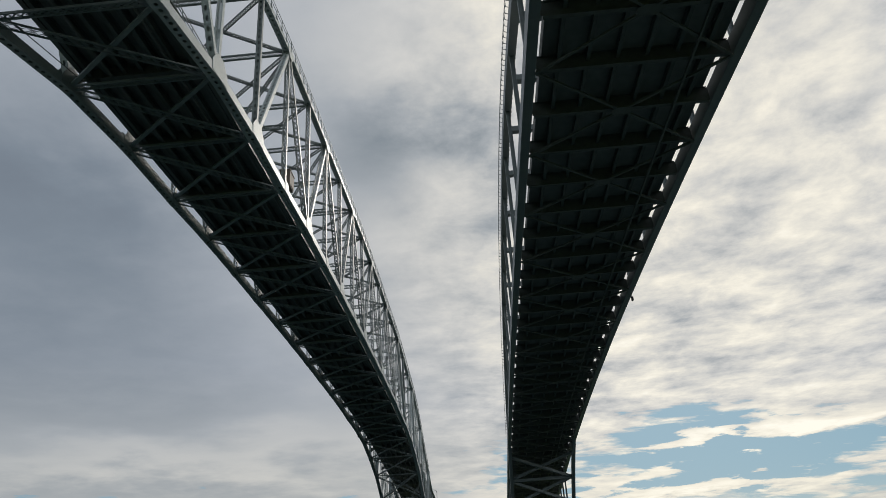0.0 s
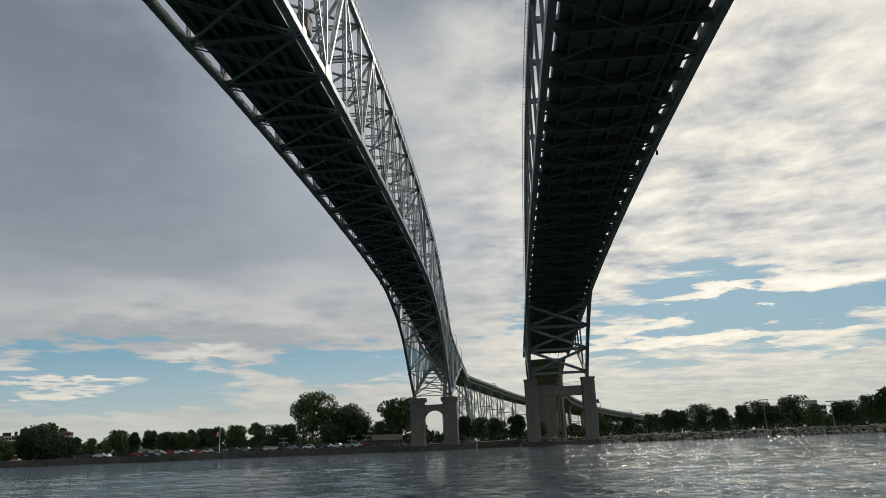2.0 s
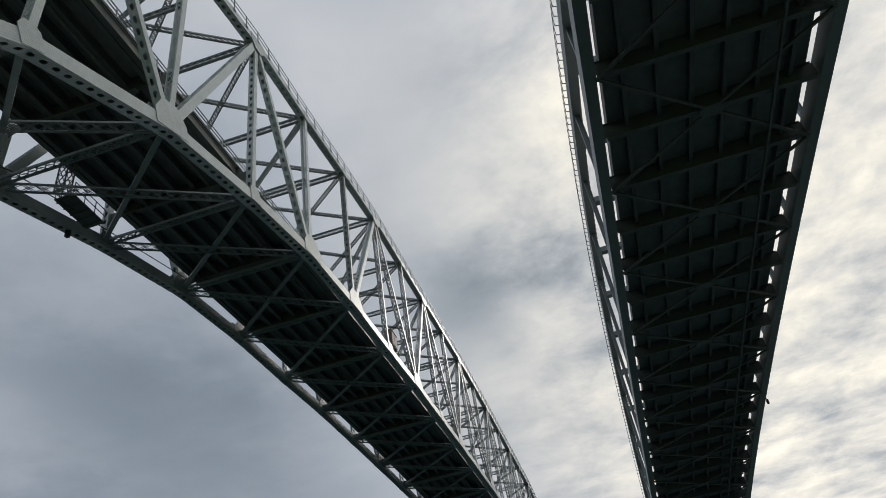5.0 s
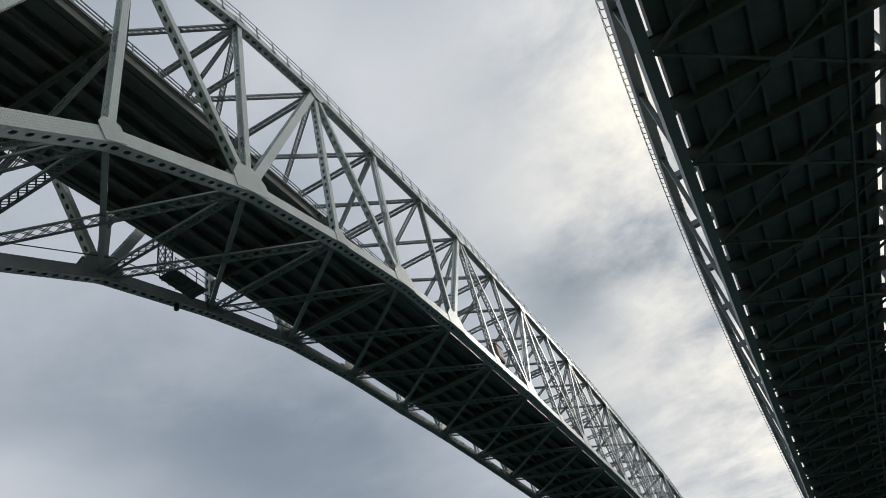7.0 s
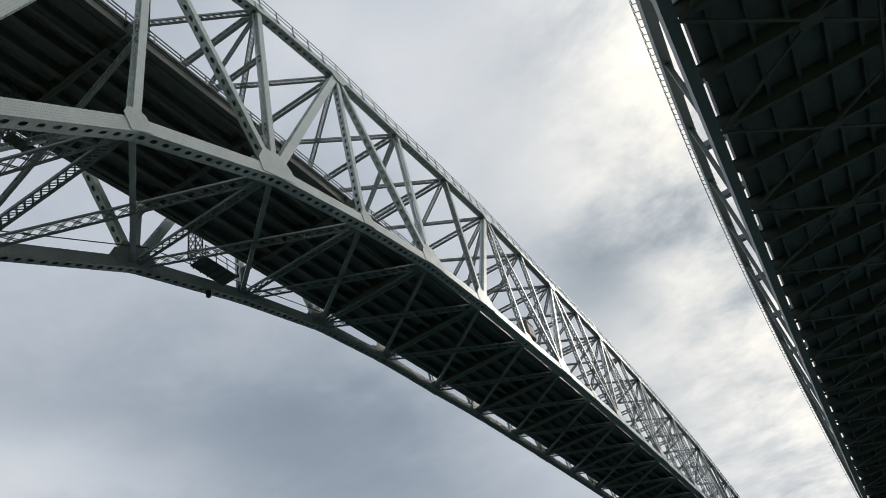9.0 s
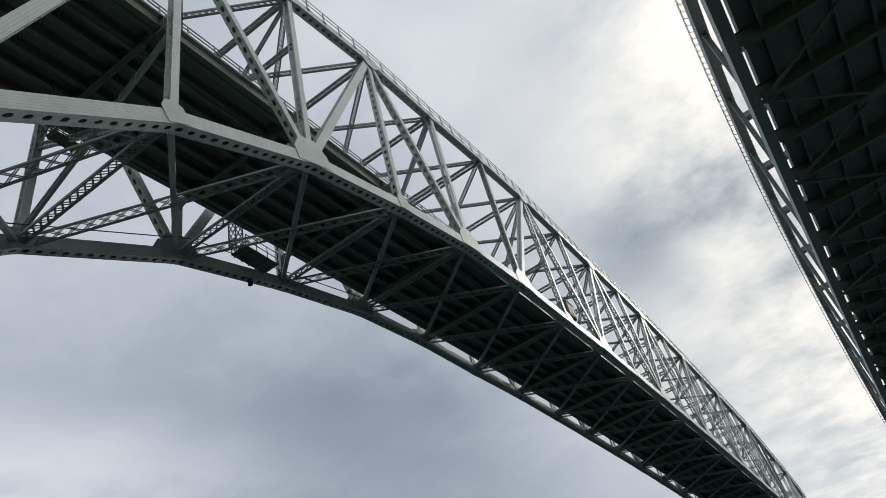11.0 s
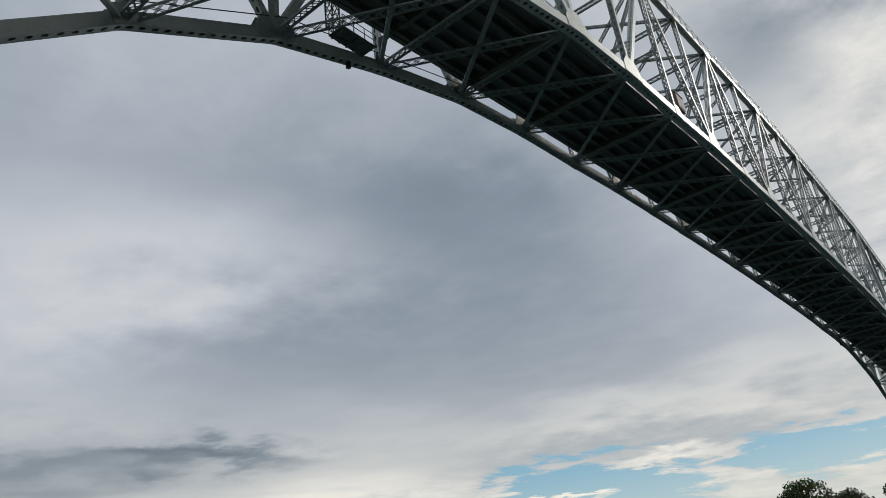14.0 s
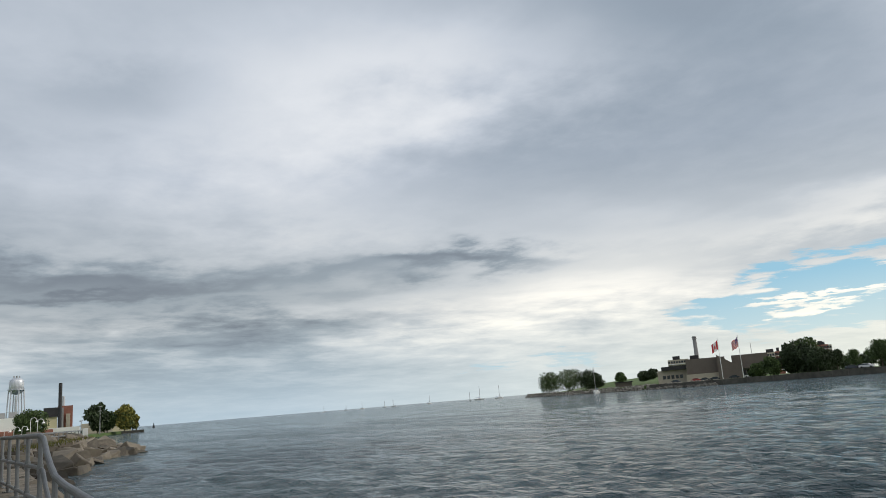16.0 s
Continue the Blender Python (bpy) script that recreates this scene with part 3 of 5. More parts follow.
    for x in (XS + 0.4, XN + 0.4):
        for k in range(1, 25):
            a, b = Vector((x, node_y(k), zu(k) + 0.2)), Vector((x, node_y(k + 1), zu(k + 1) + 0.2))
            for q in range(5):
                part("railing_post", stanchion, STEEL_SHADED, br, "", Matrix.Translation(a.lerp(b, q / 5)))
            for h in (0.7, 1.28):
                o = Vector((0, 0, h))
                beam("railing_bar", a + o, b + o, "box", 0.05, 0.05, br, STEEL_SHADED)
    return br


def old_pier(y):
    p = thing("bridge_pier", (-24, y, 0), "weathered concrete bridge pier with an arched opening", "pier", "piers of the old bridge")
    w, d, top = 15.4, 5.0, 16.6
    n = 12
    base = Matrix.Translation((-24.2, y, 0)) @ Matrix.Rotation(radians(90), 4, "X")
    arch = [(3.2 * math.cos(math.pi * i / n), 9.6 + 3.0 * math.sin(math.pi * i / n)) for i in range(n + 1)]
    for s in (-1, 1):
        g = Geo()
        col = [(s * 3.2, -1), (s * w / 2, -1), (s * (w / 2 - 0.25), top - 1.2), (s * 3.2, top - 1.2)]
        g.prism(col if s > 0 else col[::-1], -d / 2, d / 2)
        part("column", g, PIER, p, "", base)
        g = Geo()
        g.box((s * (w / 2 - 2.5), top - 0.6, 0), (5.4, 1.2, d + 0.5))
        part("cap", g, PIER, p, "", base)
        g = Geo()
        g.box((s * (w / 2 - 2.5), 7.4, d / 2 + 0.06), (2.6, 11.0, 0.12))
        part("raised_panel", g, PIER, p, "", base)
    g = Geo()
    vs = []
    for zz in (-d / 2 + 0.5, d / 2 - 0.5):
        vs += [(x_, z_, zz) for x_, z_ in arch] + [(x_, top - 2.2, zz) for x_, z_ in arch]
    k, o = n + 1, 2 * (n + 1)
    fs = []
    for i in range(n):
        fs += [(i, i + 1, k + i + 1, k + i), (o + i, o + k + i, o + k + i + 1, o + i + 1), (i, o + i, o + i + 1, i + 1), (k + i, k + i + 1, o + k + i + 1, o + k + i)]
    g.add(vs, fs)
    part("spandrel", g, PIER, p, "", base)
    g = Geo()
    g.box((0, 0, 0.5), (27, 10, 2.2))
    part("footing", g, WALL_SHORE, p, "", Matrix.Translation((-24.2, y, 0)))
    g = Geo()
    for q in range(14):
        g.bar((-13 + q * 2, -4.8, 1.6), (-13 + q * 2, -4.8, 2.7), 0.07, 0.07)
    for zz in (2.1, 2.7):
        g.bar((-13, -4.8, zz), (13, -4.8, zz), 0.06, 0.06)
    part("railing", g, STEEL_SHADED, p, "", Matrix.Translation((-24.2, y, 0)))
    for x in (XS, XN):
        g = Geo()
        g.box((0, 0, 0.2), (1.8, 1.8, 0.4))
        g.box((0, 0, 0.6), (1.1, 1.2, 0.6))
        part("bearing", g, STEEL_SHADED, p, "", Matrix.Translation((x, y, 16.6)))
    return p


truss_bridge()
old_pier(node_y(1))
old_pier(node_y(25))

# ---- the younger tied-arch bridge
Y_MID, HALF = 116.9, 129.5
TIE_N, TIE_S = 7.7, 26.15
STEP = 14.3


def tie_low(y):
    d = abs(y - Y_MID)
    return 46.5 - 0.00032 * d * d if d < 150 else 46.5 - 0.00032 * 22500 - (d - 150) * 0.07


def arch_z(y):
    u = (y - Y_MID) / 98.0
    if abs(u) <= 1:
        return 44.2 + 21.5 * (1 - u * u)
    d = (abs(y - Y_MID) - 98.0) / (HALF - 98.0)
    return 44.2 - 13.8 * d - 8.6 * d * d


def arch_bridge():
    br = thing("arch_bridge", (16.6, 117, 0), "modern grey steel tied-arch bridge with dark underside over the river", "bridge")
    y0, y1 = Y_MID - HALF - 60, Y_MID + HALF + 72
    seg = 7.15
    cuts = [Y_MID + (i) * seg for i in range(math.ceil((y0 - Y_MID) / seg), math.floor((y1 - Y_MID) / seg) + 1)]
    for x in (TIE_N, TIE_S):
        for a, b in zip(cuts, cuts[1:]):
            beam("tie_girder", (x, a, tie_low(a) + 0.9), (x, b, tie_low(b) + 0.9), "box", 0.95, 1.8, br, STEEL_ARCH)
        # arch rib with its legs below the deck
        rib = [Y_MID - HALF + 2 * HALF * i / 40 for i in range(41)]
        for a, b in zip(rib, rib[1:]):
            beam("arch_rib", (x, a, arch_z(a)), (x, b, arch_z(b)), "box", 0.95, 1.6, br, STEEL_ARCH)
            m, ln = frame_of((x, a, arch_z(a) + 0.8), (x, b, arch_z(b) + 0.8))
            if abs((a + b) / 2 - Y_MID) < 100:
                g = Geo()
                for s in (-0.78, 0.78):
                    for q in range(5):
                        g.bar((q * ln / 5, s * 0.58, 0), (q * ln / 5, s, 0.1), 0.06, 0.06)
                        g.bar((q * ln / 5, s, 0.05), (q * ln / 5, s, 1.1), 0.06, 0.06)
                    g.bar((0, s, 1.1), (ln, s, 1.1), 0.04, 0.04)
                    g.bar((0, s, 0.6), (ln, s, 0.6), 0.03, 0.03)
                part("rib_railing", g, STEEL_SHADED, br, "", m)
        for i in range(-7, 7):
            y = Y_MID + (i + 0.5) * STEP
            if arch_z(y) - tie_low(y) > 3.5:
                beam("hanger", (x, y, tie_low(y) + 1.7), (x, y, arch_z(y) - 0.7), "ibeam", 0.45, 0.5, br, STEEL_ARCH, (1, 0, 0))
        # flanking spans: lower chord from the pier up to the deck
        for s in (-1, 1):
            yp = Y_MID + s * HALF
            pts = [(x, yp + s * d, 21.8 + (tie_low(yp + s * 50) - 22.5) * math.sin(min(1, d / 50) * math.pi / 2)) for d in (0, 10, 20, 30, 40, 50)]
            for a, b in zip(pts, pts[1:]):
                beam("flank_rib", a, b, "box", 1.0, 1.3, br, STEEL_ARCH)
            for q in pts[1:-1]:
                beam("flank_post", q, (x, q[1], tie_low(q[1])), "ibeam", 0.5, 0.5, br, STEEL_ARCH, (1, 0, 0))
    # braces between the ribs, above the deck and down the legs
    for i in range(-5, 6):
        y = Y_MID + i * STEP
        if arch_z(y) - tie_low(y) > 9:
            beam("rib_strut", (TIE_N, y, arch_z(y)), (TIE_S, y, arch_z(y)), "box", 0.8, 0.9, br, STEEL_ARCH, (0, 1, 0))
    for s in (-1, 1):
        lv = [Y_MID + s * d for d in (104, 113, 121, HALF - 1)]
        for a, b in zip(lv, lv[1:]):
            za, zb = arch_z(a), arch_z(b)
            beam("leg_strut", (TIE_N, b, zb), (TIE_S, b, zb), "box", 0.8, 1.0, br, STEEL_ARCH, (0, 1, 0))
            beam("leg_brace", (TIE_N, a, za - 0.2), (TIE_S, b, zb), "box", 0.7, 0.75, br, STEEL_ARCH)
            beam("leg_brace", (TIE_S, a, za + 0.2), (TIE_N, b, zb + 0.3), "box", 0.7, 0.75, br, STEEL_ARCH)
    for k, (a, b) in enumerate(zip(cuts, cuts[1:])):
        za, zb = tie_low(a), tie_low(b)
        g = Geo()
        half = (TIE_S - TIE_N) / 2 - 0.55
        web = [(-half, 1.6), (-half, 0.2), (-half + 2.5, -0.0), (half - 2.5, -0.0), (half, 0.2), (half, 1.6)]
        g.prism(web[::-1], -0.03, 0.03)
        g.box((0, 0.0, 0), (2 * half - 0.3, 0.05, 0.45))
        g.box((0, 1.6, 0), (2 * half - 0.3, 0.05, 0.4))
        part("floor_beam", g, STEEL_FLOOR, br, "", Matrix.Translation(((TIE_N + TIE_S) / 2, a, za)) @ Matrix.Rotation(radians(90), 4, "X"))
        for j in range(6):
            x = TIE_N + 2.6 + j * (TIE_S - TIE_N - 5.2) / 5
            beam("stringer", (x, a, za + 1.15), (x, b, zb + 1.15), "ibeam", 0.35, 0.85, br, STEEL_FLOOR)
        xm, wd = (TIE_N + TIE_S) / 2 + 0.07, TIE_S - TIE_N - 2.15
        beam("deck_slab", (xm, a, za + 1.75), (xm, b, zb + 1.75), "box", wd, 0.3, br, SLAB)
        for s in (-1, 1):
            x = xm + s * (wd / 2 - 0.15)
            beam("parapet", (x, a, za + 2.35), (x, b, zb + 2.35), "box", 0.3, 0.9, br, SLAB)
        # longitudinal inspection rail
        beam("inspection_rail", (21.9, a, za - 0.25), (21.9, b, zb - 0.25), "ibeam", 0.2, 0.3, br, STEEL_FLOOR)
    # lateral crosses over two bays each
    i0 = math.ceil((y0 - Y_MID) / STEP)
    i1 = math.floor((y1 - Y_MID) / STEP)
    for i in range(i0 + 1, i1):
        yc = Y_MID + i * STEP
        ya, yb = yc - STEP / 2, yc + STEP / 2
        if not (cuts[0] <= ya and yb <= cuts[-1]):
            continue
        xm = (TIE_N + TIE_S) / 2
        for x, yy in ((TIE_N, ya), (TIE_S, ya), (TIE_N, yb), (TIE_S, yb)):
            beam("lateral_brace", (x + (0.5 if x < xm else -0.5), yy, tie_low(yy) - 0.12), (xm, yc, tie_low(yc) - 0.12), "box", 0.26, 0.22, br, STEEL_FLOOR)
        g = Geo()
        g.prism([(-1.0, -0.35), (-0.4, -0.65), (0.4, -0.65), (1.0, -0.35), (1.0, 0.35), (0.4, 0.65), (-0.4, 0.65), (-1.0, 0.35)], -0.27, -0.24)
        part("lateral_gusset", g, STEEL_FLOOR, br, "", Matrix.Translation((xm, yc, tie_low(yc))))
    return br


def new_pier(y):
    p = thing("bridge_pier", (16.6, y, 0), "tall concrete portal pier with two columns", "pier", "piers of the arch bridge")
    for x in (TIE_N, TIE_S):
        g = Geo()
        c = [(-1.9, -2.0), (1.9, -2.0), (2.1, -1.6), (2.1, 1.6), (1.9, 2.0), (-1.9, 2.0), (-2.1, 1.6), (-2.1, -1.6)]
        g.prism(c, -1, 20.6)
        g.box((0, 0, 20.85), (4.5, 4.4, 0.5))
        part("column", g, PIER, p, "", Matrix.Translation((x, y, 0)))
    g = Geo()
    g.box((0, 0, 0), (TIE_S - TIE_N - 4.2, 3.0, 3.0))
    part("cross_beam", g, PIER, p, "", Matrix.Translation(((TIE_N + TIE_S) / 2, y, 17.0)))
    g = Geo()
    for q in range(9):
        g.bar((-6.5 + q * 1.6, -1.3, 0), (-6.5 + q * 1.6, -1.3, 1.2), 0.07, 0.07)
    for zz in (0.4, 0.8, 1.2):
        g.bar((-6.7, -1.3, zz), (6.7, -1.3, zz), 0.06, 0.06)
    part("railing", g, STEEL_SHADED, p, "", Matrix.Translation(((TIE_N + TIE_S) / 2, y, 18.5)))
    g = Geo()
    g.box((0, 0, 0.4), (23, 6.4, 2.0))
    part("footing", g, WALL_SHORE, p, "", Matrix.Translation(((TIE_N + TIE_S) / 2, y, 0)))
    return p




# ---- fittings of the old bridge
def traveller(cx, y, z, label, k=1.0):
    """An inspection cradle hung under the floor, with a latticed mast."""
    t = thing("inspection_cradle", (cx, y, z), label, "platform", "inspection cradles")
    g = Geo()
    g.box((cx, y, z), (1.5 * k, 3.4 * k, 0.07))
    for q in range(5):
        g.box((cx, y + (q - 2) * 0.7 * k, z - 0.09), (1.5 * k, 0.08, 0.1))
    part("floor", g, STEEL_FLOOR, t)
    for s in (-0.72 * k, 0.72 * k):
        g = Geo()
        for q in range(4):
            g.bar((cx + s, y + (q - 1.5) * 1.1 * k, z), (cx + s, y + (q - 1.5) * 1.1 * k, z + 1.1), 0.05, 0.05)
        for zz in (0.55, 1.1):
            g.bar((cx + s, y - 1.65 * k, z + zz), (cx + s, y + 1.65 * k, z + zz), 0.045, 0.045)
        part("guard_rail", g, STEEL_FLOOR, t)
    g = Geo()
    top = deck_low(y) + 0.5
    for dx, dy in ((-0.35, -0.35), (0.35, -0.35), (-0.35, 0.35), (0.35, 0.35)):
        g.bar((cx + dx, y - 1.9 * k + dy, z - 0.1), (cx + dx, y - 1.9 * k + dy, top), 0.08, 0.08)
    n = max(2, round((top - z) / 0.8))
    for q in range(n):
        z0, z1 = z + (top - z) * q / n, z + (top - z) * (q + 1) / n
        for dx in (-0.35, 0.35):
            g.bar((cx + dx, y - 1.9 * k - 0.35, z0), (cx + dx, y - 1.9 * k + 0.35, z1), 0.05, 0.05)
            g.bar((cx + dx, y - 1.9 * k + 0.35, z0), (cx + dx, y - 1.9 * k - 0.35, z1), 0.05, 0.05)
        for dy in (-0.35, 0.35):
            g.bar((cx - 0.35, y - 1.9 * k + dy, z0), (cx + 0.35, y - 1.9 * k + dy, z1), 0.05, 0.05)
    part("mast", g, STEEL_FLOOR, t)


traveller(-29.2, 31.2, 39.8, "dark inspection cradle with guard rails under the old bridge")
traveller(-27.3, 14.4, 38.0, "dark inspection cradle near the pier of the old bridge", 0.5)


def navigation_lamp(x, y, z):
    n = thing("navigation_lamp", (x, y, z), "small dark navigation lamp hung below the bridge edge", "lamp", "navigation lamps")
    g = Geo()
    g.tube([(x, y, z + 0.9), (x, y, z + 0.35)], 0.05, 6)
    part("bracket", g, STEEL_FLOOR, n)
    g = Geo()
    g.tube([(x, y, z + 0.38), (x, y, z + 0.26), (x, y, z), (x, y, z - 0.25)], 0.2, 10, r2=0.2)
    g.tube([(x, y, z - 0.25), (x, y, z - 0.38)], 0.14, 10, r2=0.05)
    part("lantern", g, BLACK, n)


navigation_lamp(-30.6, 32.0, 38.9)
navigation_lamp(-30.7, 184.7, 42.9)
navigation_lamp(26.5, 112.2, 45.6)

s = thing("signal_cabinet", (-19.5, 71.2, 47.0), "weathered brown cabinet fixed beside the bridge deck", "cabinet")
g = Geo()
g.box((-19.3, 71.2, 47.9), (1.1, 1.9, 1.9))
g.box((-19.3, 71.2, 48.9), (1.3, 2.1, 0.12))
part("case", g, CABINET, s)
for dy in (-0.48, 0.48):
    g = Geo()
    g.box((-18.73, 71.2 + dy, 47.9), (0.05, 0.86, 1.6))
    part("door", g, CABINET, s)
g = Geo()
for dy in (-0.8, 0.8):
    g.bar((-19.9, 71.2 + dy, 46.7), (-18.75, 71.2 + dy, 46.9), 0.12, 0.12)
part("bracket", g, STEEL_FLOOR, s)

for x, y0_, z0_, y1_, z1_ in ((-29.4, -5, 23.0, 25.1, 38.4), (-29.4, 25.1, 38.4, 46, 43.3)):
    g = Geo()
    g.bar((x, y0_, z0_), (x, y1_, z1_), 0.05, 0.05)
    solid("lifeline", g, BLACK, "thin steel lifeline along the lower chord", "cable")

for y in (226, 246, 268, 300, 330):
    zb = deck_low(y) + 1.6
    l = thing("deck_lamp", (-19.4, y, zb), "slim road lamp on the bridge deck", "street lamp", "deck lamps")
    g = Geo()
    g.tube([(-19.7, y, zb), (-19.7, y, zb + 8.0), (-20.0, y, zb + 8.6), (-21.2, y, zb + 8.8)], 0.09, 7)
    part("pole", g, STEEL_SHADED, l)
    g = Geo()
    g.box((-21.5, y, zb + 8.76), (0.8, 0.3, 0.14))
    part("lamp_head", g, STEEL_SHADED, l)
# service pipes under the floor
for x, off in ((-21.9, 0.35), (-27.1, 0.3)):
    g = Geo()
    g.tube([(x, node_y(k), deck_low(node_y(k)) + off) for k in range(-3, 36)], 0.13, 8)
    solid("service_pipe", g, STEEL_FLOOR, "dark service pipe slung under the bridge floor", "pipe")

arch_bridge()
g = Geo()
g.prism([(8.4, 314), (19.6, 314), (19.6, 319), (8.4, 319)], 0, 23.5)
solid("bridge_pier", g, PIER, "broad concrete wall pier under the flanking span", "pier", "piers of the arch bridge")
new_pier(Y_MID - HALF)
new_pier(Y_MID + HALF)

# ---------------------------------------------------------------- far shore
SHORE = [(-492, 377), (-420, 330), (-337, 296), (-257, 266), (-211, 256), (-181, 254), (-134, 252), (-105, 250), (-17, 250), (30, 249), (125, 246), (400, 235), (1600, 160)]
BANK = 2.1


def bank_y(x):
    for (x0, y0), (x1, y1) in zip(SHORE, SHORE[1:]):
        if x0 <= x <= x1:
            return y0 + (y1 - y0) * (x - x0) / (x1 - x0)
    return 300.0


def az(deg, dist):
    """A spot dist metres from the walk at an azimuth."""
    return 0.5 + dist * math.sin(radians(deg)), dist * math.cos(radians(deg))


def far_ground():
    g = Geo()
    poly = [(x, y + 2.0) for x, y in SHORE] + [(1600, 4500), (-700, 4500), (-520, 700)]
    g.prism(poly, -2.0, BANK)
    return solid("ground", g, GRASS, "low grassy park land along the far river bank", "ground", kind="structure")


far_ground()


def quay_wall(x0, x1):
    g = Geo()
    n = max(1, round((x1 - x0) / 6))
    for i in range(n):
        a, b = x0 + (x1 - x0) * i / n, x0 + (x1 - x0) * (i + 1) / n
        za = random.uniform(-0.08, 0.08)
        g.bar((a, bank_y(a) + 1.2, 0.6 + za), (b - 0.06, bank_y(b) + 1.2, 0.6 + za), 1.8, 3.1)
    return solid("quay_wall", g, WALL_SHORE, "dark stained concrete quay wall at the waterline", "wall", kind="structure")


quay_wall(-250, -16)
quay_wall(-16, 4)


def boulder(seed, flat=0.75):
    """A squarish quarried block with broken corners."""
    rnd = random.Random(seed)
    bm = bmesh.new()
    pts = [Vector((rnd.uniform(-1, 1), rnd.uniform(-1, 1), rnd.uniform(-flat, flat))) for _ in range(5)]
    for sx in (-1, 1):
        for sy in (-1, 1):
            for sz in (-1, 1):
                if rnd.random() < 0.85:
                    pts.append(Vector((sx * rnd.uniform(0.7, 1), sy * rnd.uniform(0.6, 1), sz * flat * rnd.uniform(0.6, 1))))
    for p in pts:
        bm.verts.new(p)
    res = bmesh.ops.convex_hull(bm, input=bm.verts)
    bmesh.ops.delete(bm, geom=[v for v in bm.verts if not v.link_faces], context="VERTS")
    vs = [v.co.copy() for v in bm.verts]
    bm.verts.index_update()
    fs = [tuple(v.index for v in f.verts) for f in bm.faces]
    bm.free()
    return vs, fs


def riprap(x0, x1, count, size, label):
    g = Geo()
    kinds = [boulder(s) for s in range(8)]
    for i in range(count):
        x = random.uniform(x0, x1)
        u = random.random()
        y = bank_y(x) - 0.6 + 3.4 * u
        s = size * random.uniform(0.6, 1.3)
        m = Matrix.Translation((x, y, -0.1 + 2.2 * u)) @ Euler((random.gauss(0, .25), random.gauss(0, .25), random.uniform(0, 6.3))).to_matrix().to_4x4() @ Matrix.Diagonal((s, s, s, 1))
        vs, fs = random.choice(kinds)
        g.add([m @ v for v in vs], fs)
    return solid("shore_stones", g, ROCKS_FAR, label, "stones", kind="stuff")


riprap(3, 330, 1500, 0.6, "pale rough stones piled along the river bank")
riprap(-350, -205, 600, 0.65, "grey rough stones below the low buildings")
riprap(-492, -350, 500, 0.65, "grey rough stones round the grassy point")

# ---- trees


def leaf_cloud(g, blobs, count, size, rnd):
    tot = sum(b[3] ** 2 for b in blobs)
    for bx, by, bz, r, sq in blobs:
        for _ in range(int(count * r * r / tot)):
            d = Vector((rnd.gauss(0, 1), rnd.gauss(0, 1), rnd.gauss(0, 1))).normalized() * r * rnd.uniform(0.55, 1.08)
            p = Vector((bx + d.x, by + d.y, bz + d.z * sq))
            s = size * rnd.uniform(0.55, 1.35)
            e = Euler((rnd.uniform(0, 6.3), rnd.uniform(0, 6.3), rnd.uniform(0, 6.3))).to_matrix()
            q = [p + e @ Vector(v) * s for v in ((-1, 0, 0), (-0.2, -0.5, 0.1), (1, -0.1, 0), (0.2, 0.55, 0.1))]
            g.add(q, [(0, 1, 2, 3)])


def tree(name, loc, h, w, leaf, seed, label, count=4200, size=0.32, trunk=0.22, group="park trees", columnar=False):
    rnd = random.Random(seed)
    t = thing(name, loc, label, "tree", group)
    base = Matrix.Translation(loc)
    g = Geo()
    th = h * trunk
    g.tube([(0, 0, -0.4), (0.05, 0, th), (0.15, 0.1, h * 0.55), (0.1, 0, h * 0.85)], 0.028 * h, 7, r2=0.006 * h)
    blobs = []
    nb = 17 if not columnar else 10
    for i in range(nb):
        a = rnd.uniform(0, 6.28)
        u = (i + 0.5) / nb
        zz = th + (h - th) * (0.12 + 0.76 * u)
        prof = math.sin(math.pi * (0.18 + 0.72 * u)) ** 0.7
        rr = (w / 2) * prof * rnd.uniform(0.25, 0.75)
        r = (w / 2) * rnd.uniform(0.40, 0.62) * (0.55 + 0.45 * prof)
        x, y = rr * math.cos(a), rr * math.sin(a)
        blobs.append((x, y, min(zz, h - r * 0.7), r, 0.8))
        g.tube([(0.05, 0, th + (zz - th) * 0.35), (x * 0.5, y * 0.5, zz * 0.85), (x, y, zz)], 0.010 * h, 5, r2=0.003 * h)
    part("trunk", g, BARK, t, "", base)
    g = Geo()
    leaf_cloud(g, blobs, count, size, rnd)
    part("crown", g, leaf, t, "", base)
    return t


PROTO = [tree("tree", (*az(-28.37, 296), BANK), 9.2, 8.5, LEAF, 1, "leafy green deciduous tree on the far bank"),
         tree("tree", (*az(-26.24, 300), BANK), 9.0, 6.5, LEAF_DARK, 2, "dark green deciduous tree on the far bank"),
         tree("tree", (*az(-18.88, 296), BANK), 10.5, 6.5, LEAF, 3, "slim green tree on the far bank", columnar=True),
         tree("tree", (*az(13.55, 300), BANK), 10.4, 12.0, LEAF_DARK, 4, "broad dark green tree on the far bank")]
BASEH = [9.2, 9.0, 10.5, 10.4]
